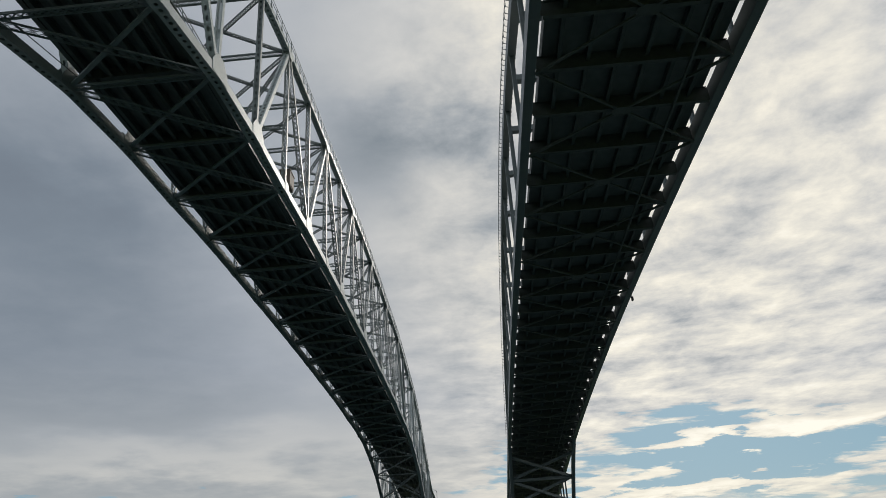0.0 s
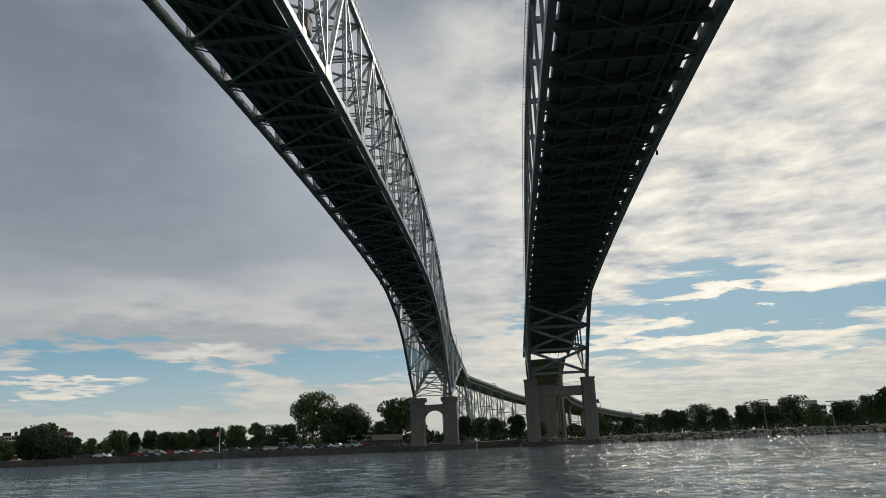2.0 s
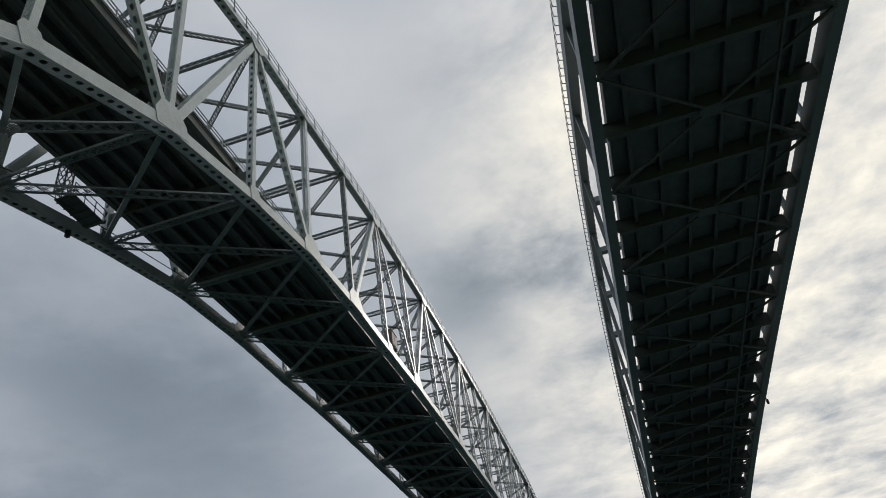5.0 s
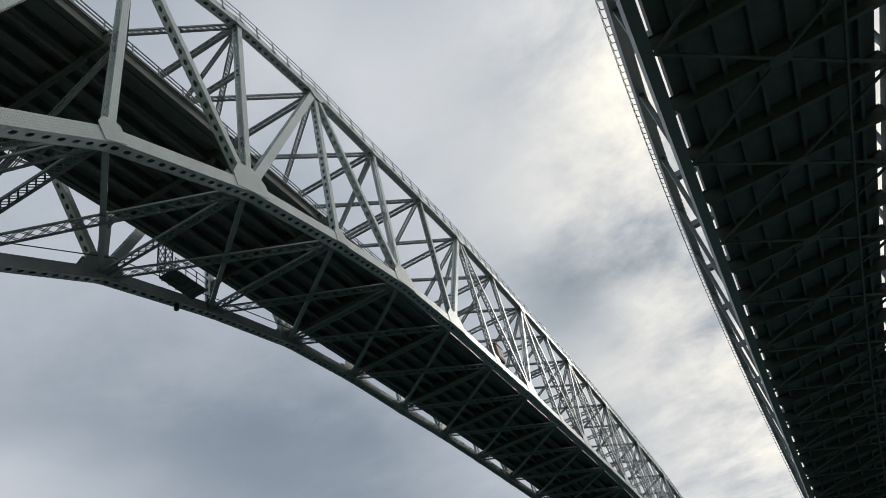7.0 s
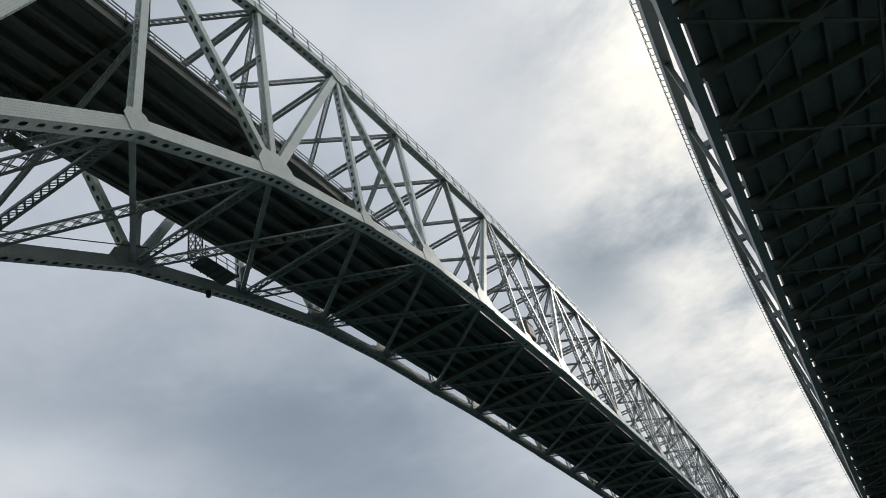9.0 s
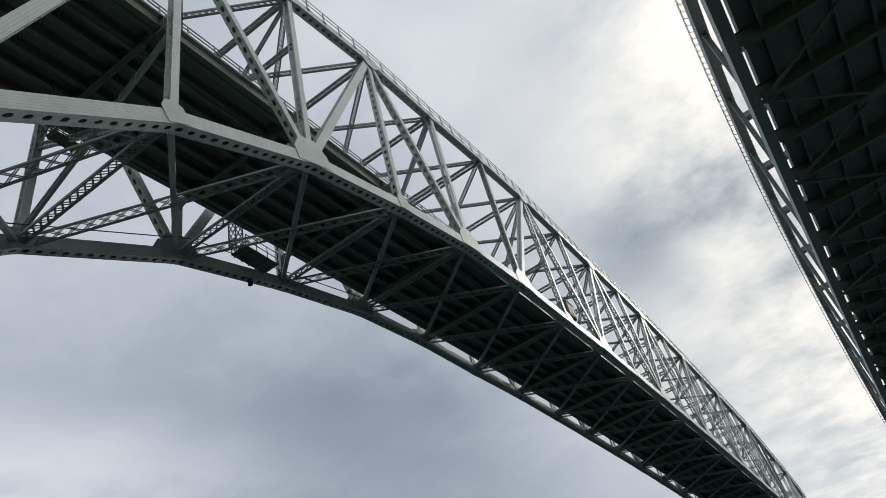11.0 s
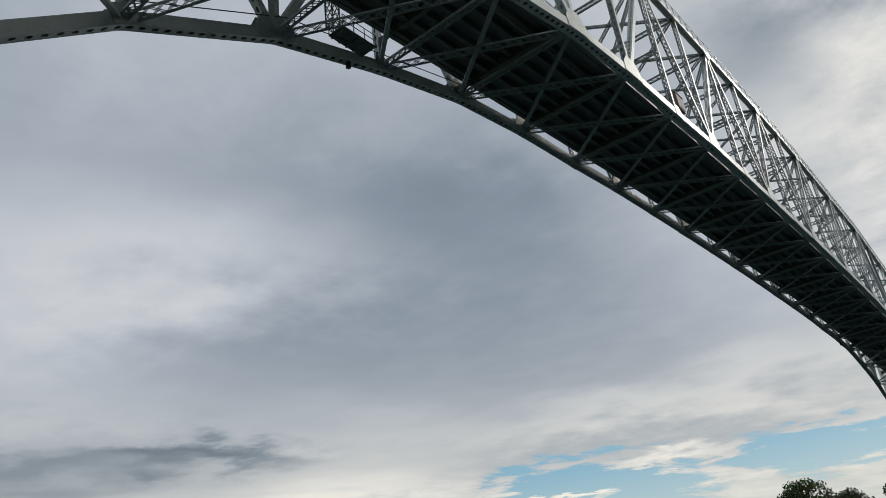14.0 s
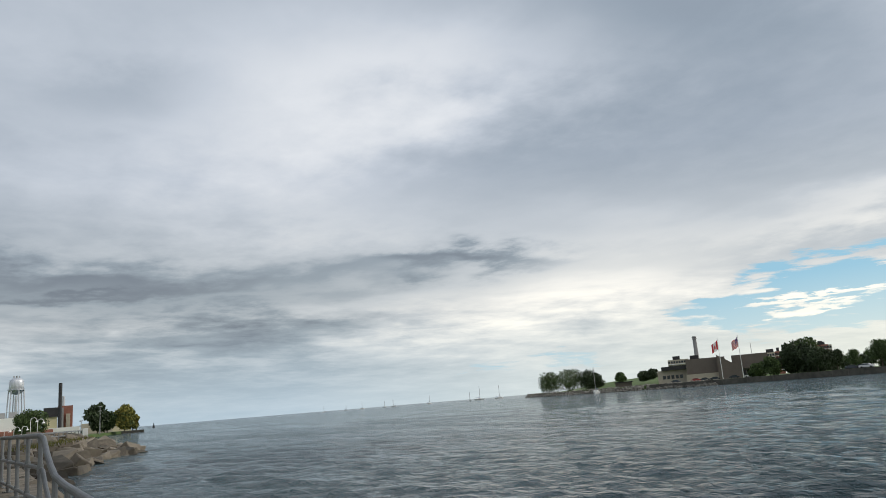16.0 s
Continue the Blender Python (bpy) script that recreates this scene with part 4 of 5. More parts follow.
# azimuth, distance, height and kind of each further tree
MORE = [(-33.86, 330, 11.5, 1), (-32.86, 335, 13.0, 0), (-32.2, 318, 7.5, 1), (-31.0, 322, 7.4, 1), (-30.0, 312, 6.6, 0), (-27.2, 300, 8.0, 2),
        (-25.2, 292, 7.6, 1), (-24.3, 294, 7.4, 0), (-23.36, 290, 8.0, 2), (-22.6, 300, 8.6, 1), (-21.8, 288, 8.6, 1), (-20.46, 300, 9.2, 0),
        (-17.64, 290, 8.8, 3), (-16.6, 285, 8.6, 1), (-11.4, 285, 10, 1), (-10.0, 288, 8.4, 0), (-8.3, 292, 16.5, 0), (-6.9, 300, 8, 1),
        (-3.6, 300, 9.5, 1), (-2.4, 310, 9, 0), (-1.2, 320, 9, 3), (0.4, 330, 10, 1), (2.1, 300, 6, 0), (6.9, 330, 7.5, 0), (8.6, 320, 7.0, 1), (10.3, 300, 7.2, 0), (11.6, 300, 8.5, 1), (12.4, 305, 8, 2),
        (15.0, 300, 8.2, 1), (16.4, 296, 8.6, 1), (17.4, 305, 10.0, 3), (18.6, 310, 8.0, 0), (19.9, 300, 11.0, 3), (21.0, 290, 7.5, 0), (22.6, 305, 8.2, 1), (23.2, 300, 8.4, 3),
        (24.5, 295, 9.5, 0), (25.7, 290, 11.4, 1), (27.5, 285, 10, 3), (29.5, 282, 9, 0), (31.5, 280, 10, 1)]
for i in range(0, len(MORE)):
    a, d, h, k = MORE[i]
    s = h / BASEH[k] * 1.06
    x, y = az(a, d)
    copy_thing(PROTO[k], Matrix.Translation((x, y, BANK)) @ Matrix.Rotation(i * 1.7, 4, "Z") @ Matrix.Diagonal((s * (0.92 + 0.05 * (i % 4)), s, s, 1)))
# the tall cottonwood and its round neighbour
tree("tree", (*az(-14.9, 292), BANK), 21.5, 17, LEAF, 11, "tall airy cottonwood standing over the parking row", 9500, 0.4, group="big trees")
tree("tree", (*az(-12.6, 290), BANK), 15.6, 17, LEAF_DARK, 12, "dense dark round-crowned tree beside the cottonwood", 10500, 0.4, 0.1, group="big trees")
tree("tree", (*az(-13.6, 282), BANK), 8.5, 10, LEAF_DARK, 13, "low dark tree under the cottonwood", 3000, 0.5, 0.1, group="big trees")
# trees of the grassy point
for a, d, h, w, m, s in ((-50.8, 520, 14, 17, LEAF, 21), (-49.3, 520, 15, 20, LEAF, 22), (-47.9, 515, 13.5, 18, LEAF_DARK, 23), (-47.2, 510, 11, 10, LEAF_DARK, 24), (-45.48, 480, 6, 7, LEAF, 25), (-43.1, 440, 6, 6, LEAF_DARK, 26), (-43.7, 450, 5, 8, LEAF_DARK, 27),
                         (-33.9, 330, 10.6, 10, LEAF_DARK, 28), (-32.7, 325, 11.6, 11, LEAF_DARK, 29), (-31.9, 320, 9, 11, LEAF_DARK, 30), (-35.0, 325, 7.5, 8, LEAF, 31), (-36.0, 335, 5.5, 7, LEAF, 32)):
    tree("tree", (*az(a, d), BANK - 0.2 + (3.2 if -46 < a < -43 else 0)), h, w, m, s, "leafy tree near the tip of the grassy point" if a < -40 else "dark leafy tree beside the low brown building", 4200, 0.45, 0.06, group="point trees")

# unbroken woods behind
g = Geo()
rnd = random.Random(5)
blobs = []
for i in range(360):
    a = -34 + i * 0.19
    d = rnd.uniform(335, 420)
    x, y = az(a, d)
    r = rnd.uniform(2.2, 3.6)
    hh = rnd.uniform(2.0, 5.2)
    blobs.append((x, y, BANK + hh - 1.0, r, 0.9))
leaf_cloud(g, blobs, 40000, 0.75, rnd)
solid("far_woods", g, LEAF_DARK, "unbroken dark green woods behind the park trees", "woods", kind="stuff")

# grassy mound on the point
g = Geo()
nx, ny = 26, 12
vs = []
for j in range(ny + 1):
    for i in range(nx + 1):
        x, y = -470 + 190 * i / nx, 300 + 130 * j / ny + (nx - i) * 3.0
        u, v = i / nx * 2 - 1, j / ny * 2 - 1
        vs.append((x, y, BANK - 0.3 + 6.0 * max(0, 1 - abs(u) ** 2.5) * max(0, 1 - v * v) + 0.15 * noise.noise((x * .05, y * .05, 0))))
g.add(vs, [(j * (nx + 1) + i, j * (nx + 1) + i + 1, (j + 1) * (nx + 1) + i + 1, (j + 1) * (nx + 1) + i) for j in range(ny) for i in range(nx)])
solid("grass_mound", g, GRASS, "smooth mown green mound on the point", "mound", kind="structure", smooth=True)


# ---- buildings of the far shore


def block(name, spots, z0, z1, mat, parent, label=""):
    g = Geo()
    g.prism(spots, z0, z1)
    return part(name, g, mat, parent, label)


def quad_between(a0, a1, d, depth):
    x0, y0 = az(a0, d)
    x1, y1 = az(a1, d)
    k = 1 + depth / d
    return [(x0, y0), (x1, y1), (x1 * k, y1 * k), (x0 * k, y0 * k)]


def window_row(parent, a0, a1, d, z, h, n, mat=None, frac=0.7):
    for i in range(n):
        u0, u1 = a0 + (a1 - a0) * (i + 0.5 - frac / 2) / n, a0 + (a1 - a0) * (i + 0.5 + frac / 2) / n
        x0, y0 = az(u0, d - 0.12)
        x1, y1 = az(u1, d - 0.12)
        g = Geo()
        g.bar((x0, y0, z), (x1, y1, z), 0.2, h)
        part("window", g, mat or GLASS_DARK, parent)


def apartment(a0, a1, d, top, floors, label, mat):
    x, y = az((a0 + a1) / 2, d)
    b = thing("apartment_building", (x, y, BANK), label, "building", "far apartment blocks")
    block("wall", quad_between(a0, a1, d, 14), BANK - 0.5, top, mat, b)
    block("roof", quad_between(a0 + 0.25 * (a1 - a0), a0 + 0.6 * (a1 - a0), d + 4, 6), top, top + 2.4, BLACK, b)
    for f in range(floors):
        z = top - 1.6 - f * 2.9
        window_row(b, a0, a1, d, z, 1.4, 8)
        xa, ya = az(a0, d - 0.6)
        xb, yb = az(a1, d - 0.6)
        g = Geo()
        g.bar((xa, ya, z - 1.3), (xb, yb, z - 1.3), 1.0, 0.35)
        part("balcony", g, WHITE, b)
    return b


apartment(-35.6, -34.2, 560, 17.2, 4, "far pale apartment block with balconies behind trees", BEIGE)
apartment(-32.1, -31.1, 600, 20.0, 5, "far pale apartment tower with balconies behind trees", BEIGE)
apartment(-41.96, -40.5, 520, 17.0, 5, "far pale apartment block behind the low brown building", BEIGE)


def casino():
    x, y = az(-39, 400)
    b = thing("low_building", (x, y, BANK), "large low brown windowless building with beige base by the river", "building")
    block("main_hall", quad_between(-40.75, -38.05, 392, 50), BANK - 0.5, 13.0, BROWN, b)
    block("base_course", quad_between(-40.8, -38.0, 391, 3), BANK - 0.5, 5.6, BEIGE, b, "beige lower wall band")
    block("link_wing", quad_between(-42.8, -40.75, 400, 30), BANK - 0.5, 8.6, BEIGE, b)
    block("link_roof", quad_between(-42.5, -40.7, 398, 26), 8.6, 10.4, BLACK, b)
    block("long_hall", quad_between(-37.6, -35.2, 398, 45), 6.4, 13.2, BROWN, b)
    block("long_base", quad_between(-37.3, -35.8, 402, 36), BANK - 0.5, 6.4, GREYWALL, b)
    g = Geo()
    p = quad_between(-38.6, -37.0, 388, 20)
    g.prism(p, BANK - 0.5, 7.0)
    (xa, ya), (xb, yb), (xc, yc), (xd, yd) = p
    g.add([(xa, ya, 7), (xb, yb, 7), (xc, yc, 7), (xd, yd, 7), (xa, ya, 14.0), (xd, yd, 14.0)], [(0, 1, 4), (2, 3, 5), (1, 2, 5, 4), (0, 4, 5, 3)])
    part("entrance_tower", g, BROWN, b, "sloped brown entrance tower")
    window_row(b, -42.5, -41.0, 400, 5.2, 1.8, 5)
    window_row(b, -37.2, -36.0, 402, 4.4, 2.6, 5)
    block("plant_room", quad_between(-40.4, -39.8, 405, 8), 13.0, 15.2, BLACK, b)
    g = Geo()
    cx_, cy_ = az(-39.9, 430)
    g.tube([(cx_, cy_, 2), (cx_, cy_, 26.2)], 1.3, 14, r2=0.95)
    for zz in (24.6, 25.6):
        g.tube([(cx_, cy_, zz), (cx_, cy_, zz + 0.3)], 1.3, 14)
    c = solid("chimney", g, GREYWALL, "tall slim grey chimney behind the low building", "chimney")
    return b


casino()


def flagpole(a, d, top, stripes, w=4.6, h=4.0):
    x, y = az(a, d)
    f = thing("flagpole", (x, y, BANK), "white flagpole with a red and white flag" if not stripes else "white flagpole with a striped flag", "flagpole", "flagpoles")
    g = Geo()
    g.tube([(x, y, BANK - 0.3), (x, y, top)], 0.16, 8, r2=0.08)
    g.tube([(x, y, top), (x, y, top + 0.3)], 0.2, 8)
    part("pole", g, WHITE, f)
    u, v = Vector((-math.cos(radians(a)), math.sin(radians(a)), 0)), Vector((0, 0, 1))

    def patch(name, u0, u1, v0, v1, mat, off=0.0):
        gg = Geo()
        n = 8
        pts = []
        for s in (0.02 + off, -0.02 - off):
            for j in (v0, v1):
                for i in range(n + 1):
                    uu = u0 + (u1 - u0) * i / n
                    sag = -0.55 * uu * w - 0.3 * math.sin(uu * 5) - 0.2
                    p = Vector((x, y, top - 0.1)) + u * (0.15 + uu * w * 0.62) + v * (sag - j * h) + Vector((math.sin(radians(a)), math.cos(radians(a)), 0)) * (0.35 * math.sin(uu * 7) + s)
                    pts.append(p)
        m = n + 1
        fs = []
        for i in range(n):
            fs += [(i, i + 1, m + i + 1, m + i), (2 * m + i, 3 * m + i, 3 * m + i + 1, 2 * m + i + 1), (i, 2 * m + i, 2 * m + i + 1, i + 1), (m + i, m + i + 1, 3 * m + i + 1, 3 * m + i)]
        gg.add(pts, fs)
        part(name, gg, mat, f)
    if not stripes:
        patch("flag_band", 0, 0.27, 0, 1, RED)
        patch("flag_field", 0.27, 0.73, 0, 1, WHITECLOTH)
        patch("flag_band", 0.73, 1, 0, 1, RED)
        patch("flag_leaf", 0.40, 0.60, 0.28, 0.72, RED, 0.02)
    else:
        for i in range(13):
            patch("flag_stripe", 0, 1, i / 13, (i + 1) / 13, RED if i % 2 == 0 else WHITECLOTH)
        patch("flag_canton", 0, 0.42, 0, 0.54, BLUE, 0.02)
    return f


flagpole(-38.35, 372, 20.6, False)
flagpole(-36.98, 366, 20.9, True)
flagpole(-21.5, 275, 9.8, False, 1.9, 1.3)
g = Geo()
x, y = az(-36.2, 420)
g.tube([(x, y, 10), (x, y, 19.5)], 0.12, 6)
solid("antenna_mast", g, GREYWALL, "thin grey mast on the brown building", "mast")
# small stone hut at the water
x, y = az(-45.2, 425)
h = thing("hut", (x, y, BANK), "small dark stone hut at the water's edge", "hut")
block("wall", quad_between(-45.9, -44.7, 425, 6), 0.5, 4.6, BROWN, h)
block("roof", quad_between(-46.0, -44.6, 424, 8), 4.6, 5.0, BLACK, h)

# office with dark glass beyond the trees
b = thing("office_building", (*az(21.4, 420), BANK), "pale office building with dark glass front", "building")
block("wall", quad_between(20.6, 21.8, 420, 20), BANK - 0.5, 12.8, WHITE, b)
block("upper_floor", quad_between(20.5, 21.3, 424, 14), 12.8, 15.4, GREYWALL, b)
for f in range(4):
    window_row(b, 20.7, 21.8, 420, 11.6 - f * 2.6, 1.7, 7, frac=0.86)
apartment(-34.7, -34.2, 520, 16.5, 4, "far brick apartment block with balconies", BRICK)
apartment(-32.15, -31.3, 520, 18.0, 5, "far brick apartment tower with balconies", BRICK)
b = thing("pavilion", (*az(-26.1, 310), BANK), "white park pavilion with a sloped roof", "building")
block("wall", quad_between(-26.9, -25.4, 310, 10), BANK - 0.5, 5.0, WHITE, b)
g = Geo()
p = quad_between(-27.0, -25.3, 309, 12)
g.add([(*p[0], 5.0), (*p[1], 5.0), (*p[2], 5.0), (*p[3], 5.0), (*p[0], 7.4), (*p[3], 7.4)], [(0, 1, 4), (2, 3, 5), (1, 2, 5, 4), (0, 4, 5, 3), (0, 3, 2, 1)])
part("roof", g, WHITE, b)
b = thing("cottage", (*az(-9.3, 275), BANK), "low brown cottage with a pitched roof by the pier", "house")
block("wall", quad_between(-10.3, -8.4, 275, 8), BANK - 0.5, 4.0, BROWN, b)
g = Geo()
p = quad_between(-10.5, -8.2, 274.5, 9)
mx = [((p[0][0] + p[3][0]) / 2, (p[0][1] + p[3][1]) / 2), ((p[1][0] + p[2][0]) / 2, (p[1][1] + p[2][1]) / 2)]
g.add([(*p[0], 4.0), (*p[1], 4.0), (*p[2], 4.0), (*p[3], 4.0), (*mx[0], 6.0), (*mx[1], 6.0)], [(0, 1, 5, 4), (2, 3, 4, 5), (1, 2, 5), (3, 0, 4)])
part("roof", g, BROWN, b)


# ---- parked cars


def car(loc, rz, paint, label):
    c = thing("car", loc, label, "car", "parked cars", rz=rz)
    base = pose(*loc, 0, 0, rz)
    g = Geo()
    prof = [(-2.2, 0.3), (-2.2, 0.85), (-1.9, 0.95), (-1.35, 1.0), (-0.9, 1.42), (0.75, 1.45), (1.35, 0.98), (2.1, 0.82), (2.25, 0.6), (2.2, 0.3)]
    g.prism(prof[::-1], -0.85, 0.85)
    part("body", g, paint, c, "", base @ Matrix.Rotation(radians(90), 4, "X"))
    for s in (-1, 1):
        g = Geo()
        g.prism([(-0.85, 1.33), (-1.2, 1.02), (1.15, 1.0), (0.7, 1.37)], s * 0.86 - 0.01, s * 0.86 + 0.01)
        part("side_window", g, GLASS_DARK, c, "", base @ Matrix.Rotation(radians(90), 4, "X"))
        for x in (-1.35, 1.4):
            g = Geo()
            g.tube([(x, s * 0.72, 0.33), (x, s * 0.92, 0.33)], 0.33, 12)
            part("wheel", g, RUBBER, c, "", base)
    return c


PAINTS = [material("car_paint", col, 0.25, 0.3, 0.05, 1.0, 0.0) for col in ((0.6, 0.6, 0.6), (0.05, 0.06, 0.08), (0.3, 0.04, 0.04), (0.28, 0.29, 0.31))]
CARS = [car((*az(-29.3, 275), BANK), 10, PAINTS[0], "white car parked facing the river"), car((*az(-27.0, 272), BANK), 6, PAINTS[2], "dark red car parked facing the river"),
        car((*az(-26.4, 271), BANK), 4, PAINTS[1], "black car parked facing the river"), car((*az(-25.6, 270), BANK), 3, PAINTS[3], "grey car parked facing the river")]
rnd = random.Random(3)
for i in range(23):
    a = -24.9 + i * 0.66 + rnd.uniform(-0.12, 0.12)
    x = az(a, 262 / math.cos(radians(a)))
    copy_thing(CARS[rnd.randrange(4)], pose(x[0], x[1] + rnd.uniform(-1, 1), BANK, 0, 0, rnd.choice((0, 180)) + rnd.uniform(-25, 25)))
for a in (-41.6, -40.2, -39.6, -38.9, -37.6, -36.6, -36.1, -30.2, -29.6):
    x = az(a, 372 if a < -33 else 300)
    copy_thing(CARS[rnd.randrange(4)], pose(x[0], x[1], BANK, 0, 0, rnd.uniform(20, 50)))


# ---- lamp masts
def lamp_mast(loc, h, label):
    m = thing("light_mast", loc, label, "street lamp", "tall light masts")
    x, y, z = loc
    g = Geo()
    g.tube([(x, y, z - 0.2), (x, y, z + h)], 0.18, 8, r2=0.1)
    part("pole", g, GREYWALL, m)
    for s in (-1, 1):
        for dz_ in (0, -1.6):
            g = Geo()
            g.box((x + s * 0.9, y, z + h + dz_), (1.5, 0.7, 0.3))
            part("lamp_head", g, GREYWALL, m)
    return m


for a, d, h in ((17.95, 300, 10.6), (22.15, 300, 8.8), (9.87, 300, 8.0), (18.5, 330, 9), (-12.0, 275, 3.8), (-10.9, 276, 3.8), (-17.0, 276, 4.0)):
    lamp_mast((*az(a, d), BANK), h, "tall grey light mast in the park")


# ---- approach viaducts beyond the piers
def smooth_path(pts, n):
    out = []
    for i in range(len(pts) - 1):
        p0, p1, p2, p3 = (Vector(pts[max(0, min(len(pts) - 1, i + k))]) for k in (-1, 0, 1, 2))
        for j in range(n):
            t = j / n
            out.append(0.5 * (2 * p1 + (p2 - p0) * t + (2 * p0 - 5 * p1 + 4 * p2 - p3) * t * t + (3 * p1 - p0 - 3 * p2 + p3) * t ** 3))
    return out + [Vector(pts[-1])]


def viaduct(name, pts, width, depth, bent_every, lattice, label):
    v = thing(name, (pts[1][0], pts[1][1], BANK), label, "viaduct")
    line = smooth_path(pts, 6)
    for i, (a, b) in enumerate(zip(line, line[1:])):
        d = (b - a).normalized()
        s = Vector((d.y, -d.x, 0)).normalized()
        beam("deck_slab", a, b, "box", width, 0.4, v, SLAB)
        for k in (-1, 1):
            o = s * (k * (width / 2 - 1.0)) - Vector((0, 0, depth / 2 + 0.2))
            beam("girder", a + o, b + o, "ibeam", 0.5, depth, v, STEEL_FLOOR)
            o = s * (k * (width / 2 - 0.1)) + Vector((0, 0, 0.6))
            beam("parapet", a + o, b + o, "box", 0.2, 0.9, v, STEEL_SHADED)
        if i % bent_every == 0 and a.z > 8:
            if lattice:
                g = Geo()
                top = a.z - depth - 0.4
                for fwd in (-2.5, 2.5):
                    legs = [(a + s * k * 4.5 + d * fwd) for k in (-1, 1)]
                    feet = [(a + s * k * 6.0 + d * fwd) for k in (-1, 1)]
                    for L, F in zip(legs, feet):
                        g.bar((F.x, F.y, BANK), (L.x, L.y, top), 0.45, 0.45)
                    n = 3
                    for q in range(n):
                        z0, z1 = BANK + (top - BANK) * q / n, BANK + (top - BANK) * (q + 1) / n
                        f0, f1 = q / n, (q + 1) / n
                        P = [feet[0].lerp(legs[0], f0), feet[1].lerp(legs[1], f0), feet[0].lerp(legs[0], f1), feet[1].lerp(legs[1], f1)]
                        g.bar((P[0].x, P[0].y, z0), (P[3].x, P[3].y, z1), 0.22, 0.22)
                        g.bar((P[1].x, P[1].y, z0), (P[2].x, P[2].y, z1), 0.22, 0.22)
                        g.bar((P[2].x, P[2].y, z1), (P[3].x, P[3].y, z1), 0.3, 0.3)
                for k in (-1, 1):
                    A0, B0 = a + s * k * 6.0 - d * 2.5, a + s * k * 6.0 + d * 2.5
                    for q in range(3):
                        z0, z1 = BANK + (top - BANK) * q / 3, BANK + (top - BANK) * (q + 1) / 3
                        g.bar((A0.x, A0.y, z0), (B0.x, B0.y, z1), 0.18, 0.18)
                        g.bar((B0.x, B0.y, z0), (A0.x, A0.y, z1), 0.18, 0.18)
                part("trestle_bent", g, STEEL_SHADED, v)
            else:
                g = Geo()
                for k in (-1, 1):
                    c = a + s * k * (width / 2 - 3)
                    g.tube([(c.x, c.y, BANK - 0.5), (c.x, c.y, a.z - depth - 1.6)], 0.9, 12)
                e0, e1 = a + s * (width / 2 - 1), a - s * (width / 2 - 1)
                zc = a.z - depth - 1.1
                g.bar((e0.x, e0.y, zc), (e1.x, e1.y, zc), 1.6, 1.4)
                part("column_bent", g, PIER, v)
    return v


viaduct("steel_viaduct", [(XS - 6.2, node_y(35) - 2, 34.0), (-24, 372, 32.8), (-15, 412, 31.2), (-2, 462, 28.5), (18, 520, 25.5), (48, 580, 21), (90, 640, 15), (150, 700, 8)], 11.0, 1.6, 3, True, "curving approach viaduct on latticed steel trestles")
viaduct("concrete_viaduct", [(16.6, Y_MID + HALF + 71, 34.6), (18, 365, 30.2), (22, 405, 25.5), (32, 440, 21.5), (50, 475, 17.6), (78, 515, 13.8), (112, 560, 10), (160, 620, 6)], 17.0, 2.2, 4, False, "curving concrete approach viaduct on round columns")


def gantry(a, d, z, w, heads, label):
    x, y = az(a, d)
    gobj = thing("sign_gantry", (x, y, z - 6), label, "gantry", "road gantries")
    g = Geo()
    for s in (-w / 2, w / 2):
        g.bar((x + s, y, z - 7), (x + s, y, z), 0.35, 0.35)
    for dz_ in (0, -1.0):
        g.bar((x - w / 2, y, z + dz_), (x + w / 2, y, z + dz_), 0.25, 0.25)
    part("frame", g, STEEL_SHADED, gobj)
    for i in range(heads):
        g = Geo()
        g.box((x - w / 2 + (i + 0.7) * w / (heads + 0.4), y - 0.3, z + 0.1), (w / (heads + 1), 0.3, 2.0))
        part("sign_panel", g, BLACK, gobj)


gantry(6.0, 470, 22.8, 11, 4, "road gantry with dark sign panels on the viaduct")
gantry(-1.6, 470, 36.5, 9, 0, "bare road gantry on the viaduct")
gantry(8.1, 520, 17.5, 14, 0, "bare road gantry over the ramp")

# ---------------------------------------------------------------- near shore
NEAR = [(60, 1.2), (-9, 1.2), (-20, 0.6), (-34, 0.2), (-48, 1.5), (-72, 6.0), (-84, 10.5), (-90, 6), (-110, 2), (-180, 8), (-260, 26), (-340, 48), (-366, 58), (-380, 48), (-460, 20), (-1600, -60)]
g = Geo()
g.prism([(x, y - 1.0) for x, y in NEAR[::-1]] + [(1500, -0.5), (1500, -1500), (-1600, -1500)], -2.0, 1.05)
solid("ground_near", g, GRASS, "grassy near shore with a low bank", "ground", kind="structure")
g = Geo()
g.prism([(-9, -1.5), (-92, 1.0), (-95, -12), (-9, -14)][::-1], 0.9, 1.9)
solid("lawn", g, GRASS, "raised strip of mown lawn behind the boulders", "lawn", kind="structure")

# boardwalk of planks, stepping up where the rail rises
def boardwalk(x0, x1, top, label):
    g = Geo()
    n = round((x1 - x0) / 0.15)
    for i in range(n):
        a = x0 + (x1 - x0) * (i + 0.5) / n
        g.box((a, -1.4, top - 0.025 + random.uniform(-.002, .002)), ((x1 - x0) / n - 0.008, 5.6, 0.05))
    g.box(((x0 + x1) / 2, -1.4, top - 0.3), (x1 - x0, 5.5, 0.45))
    return solid("boardwalk", g, PLANK, label, "walkway", kind="structure")


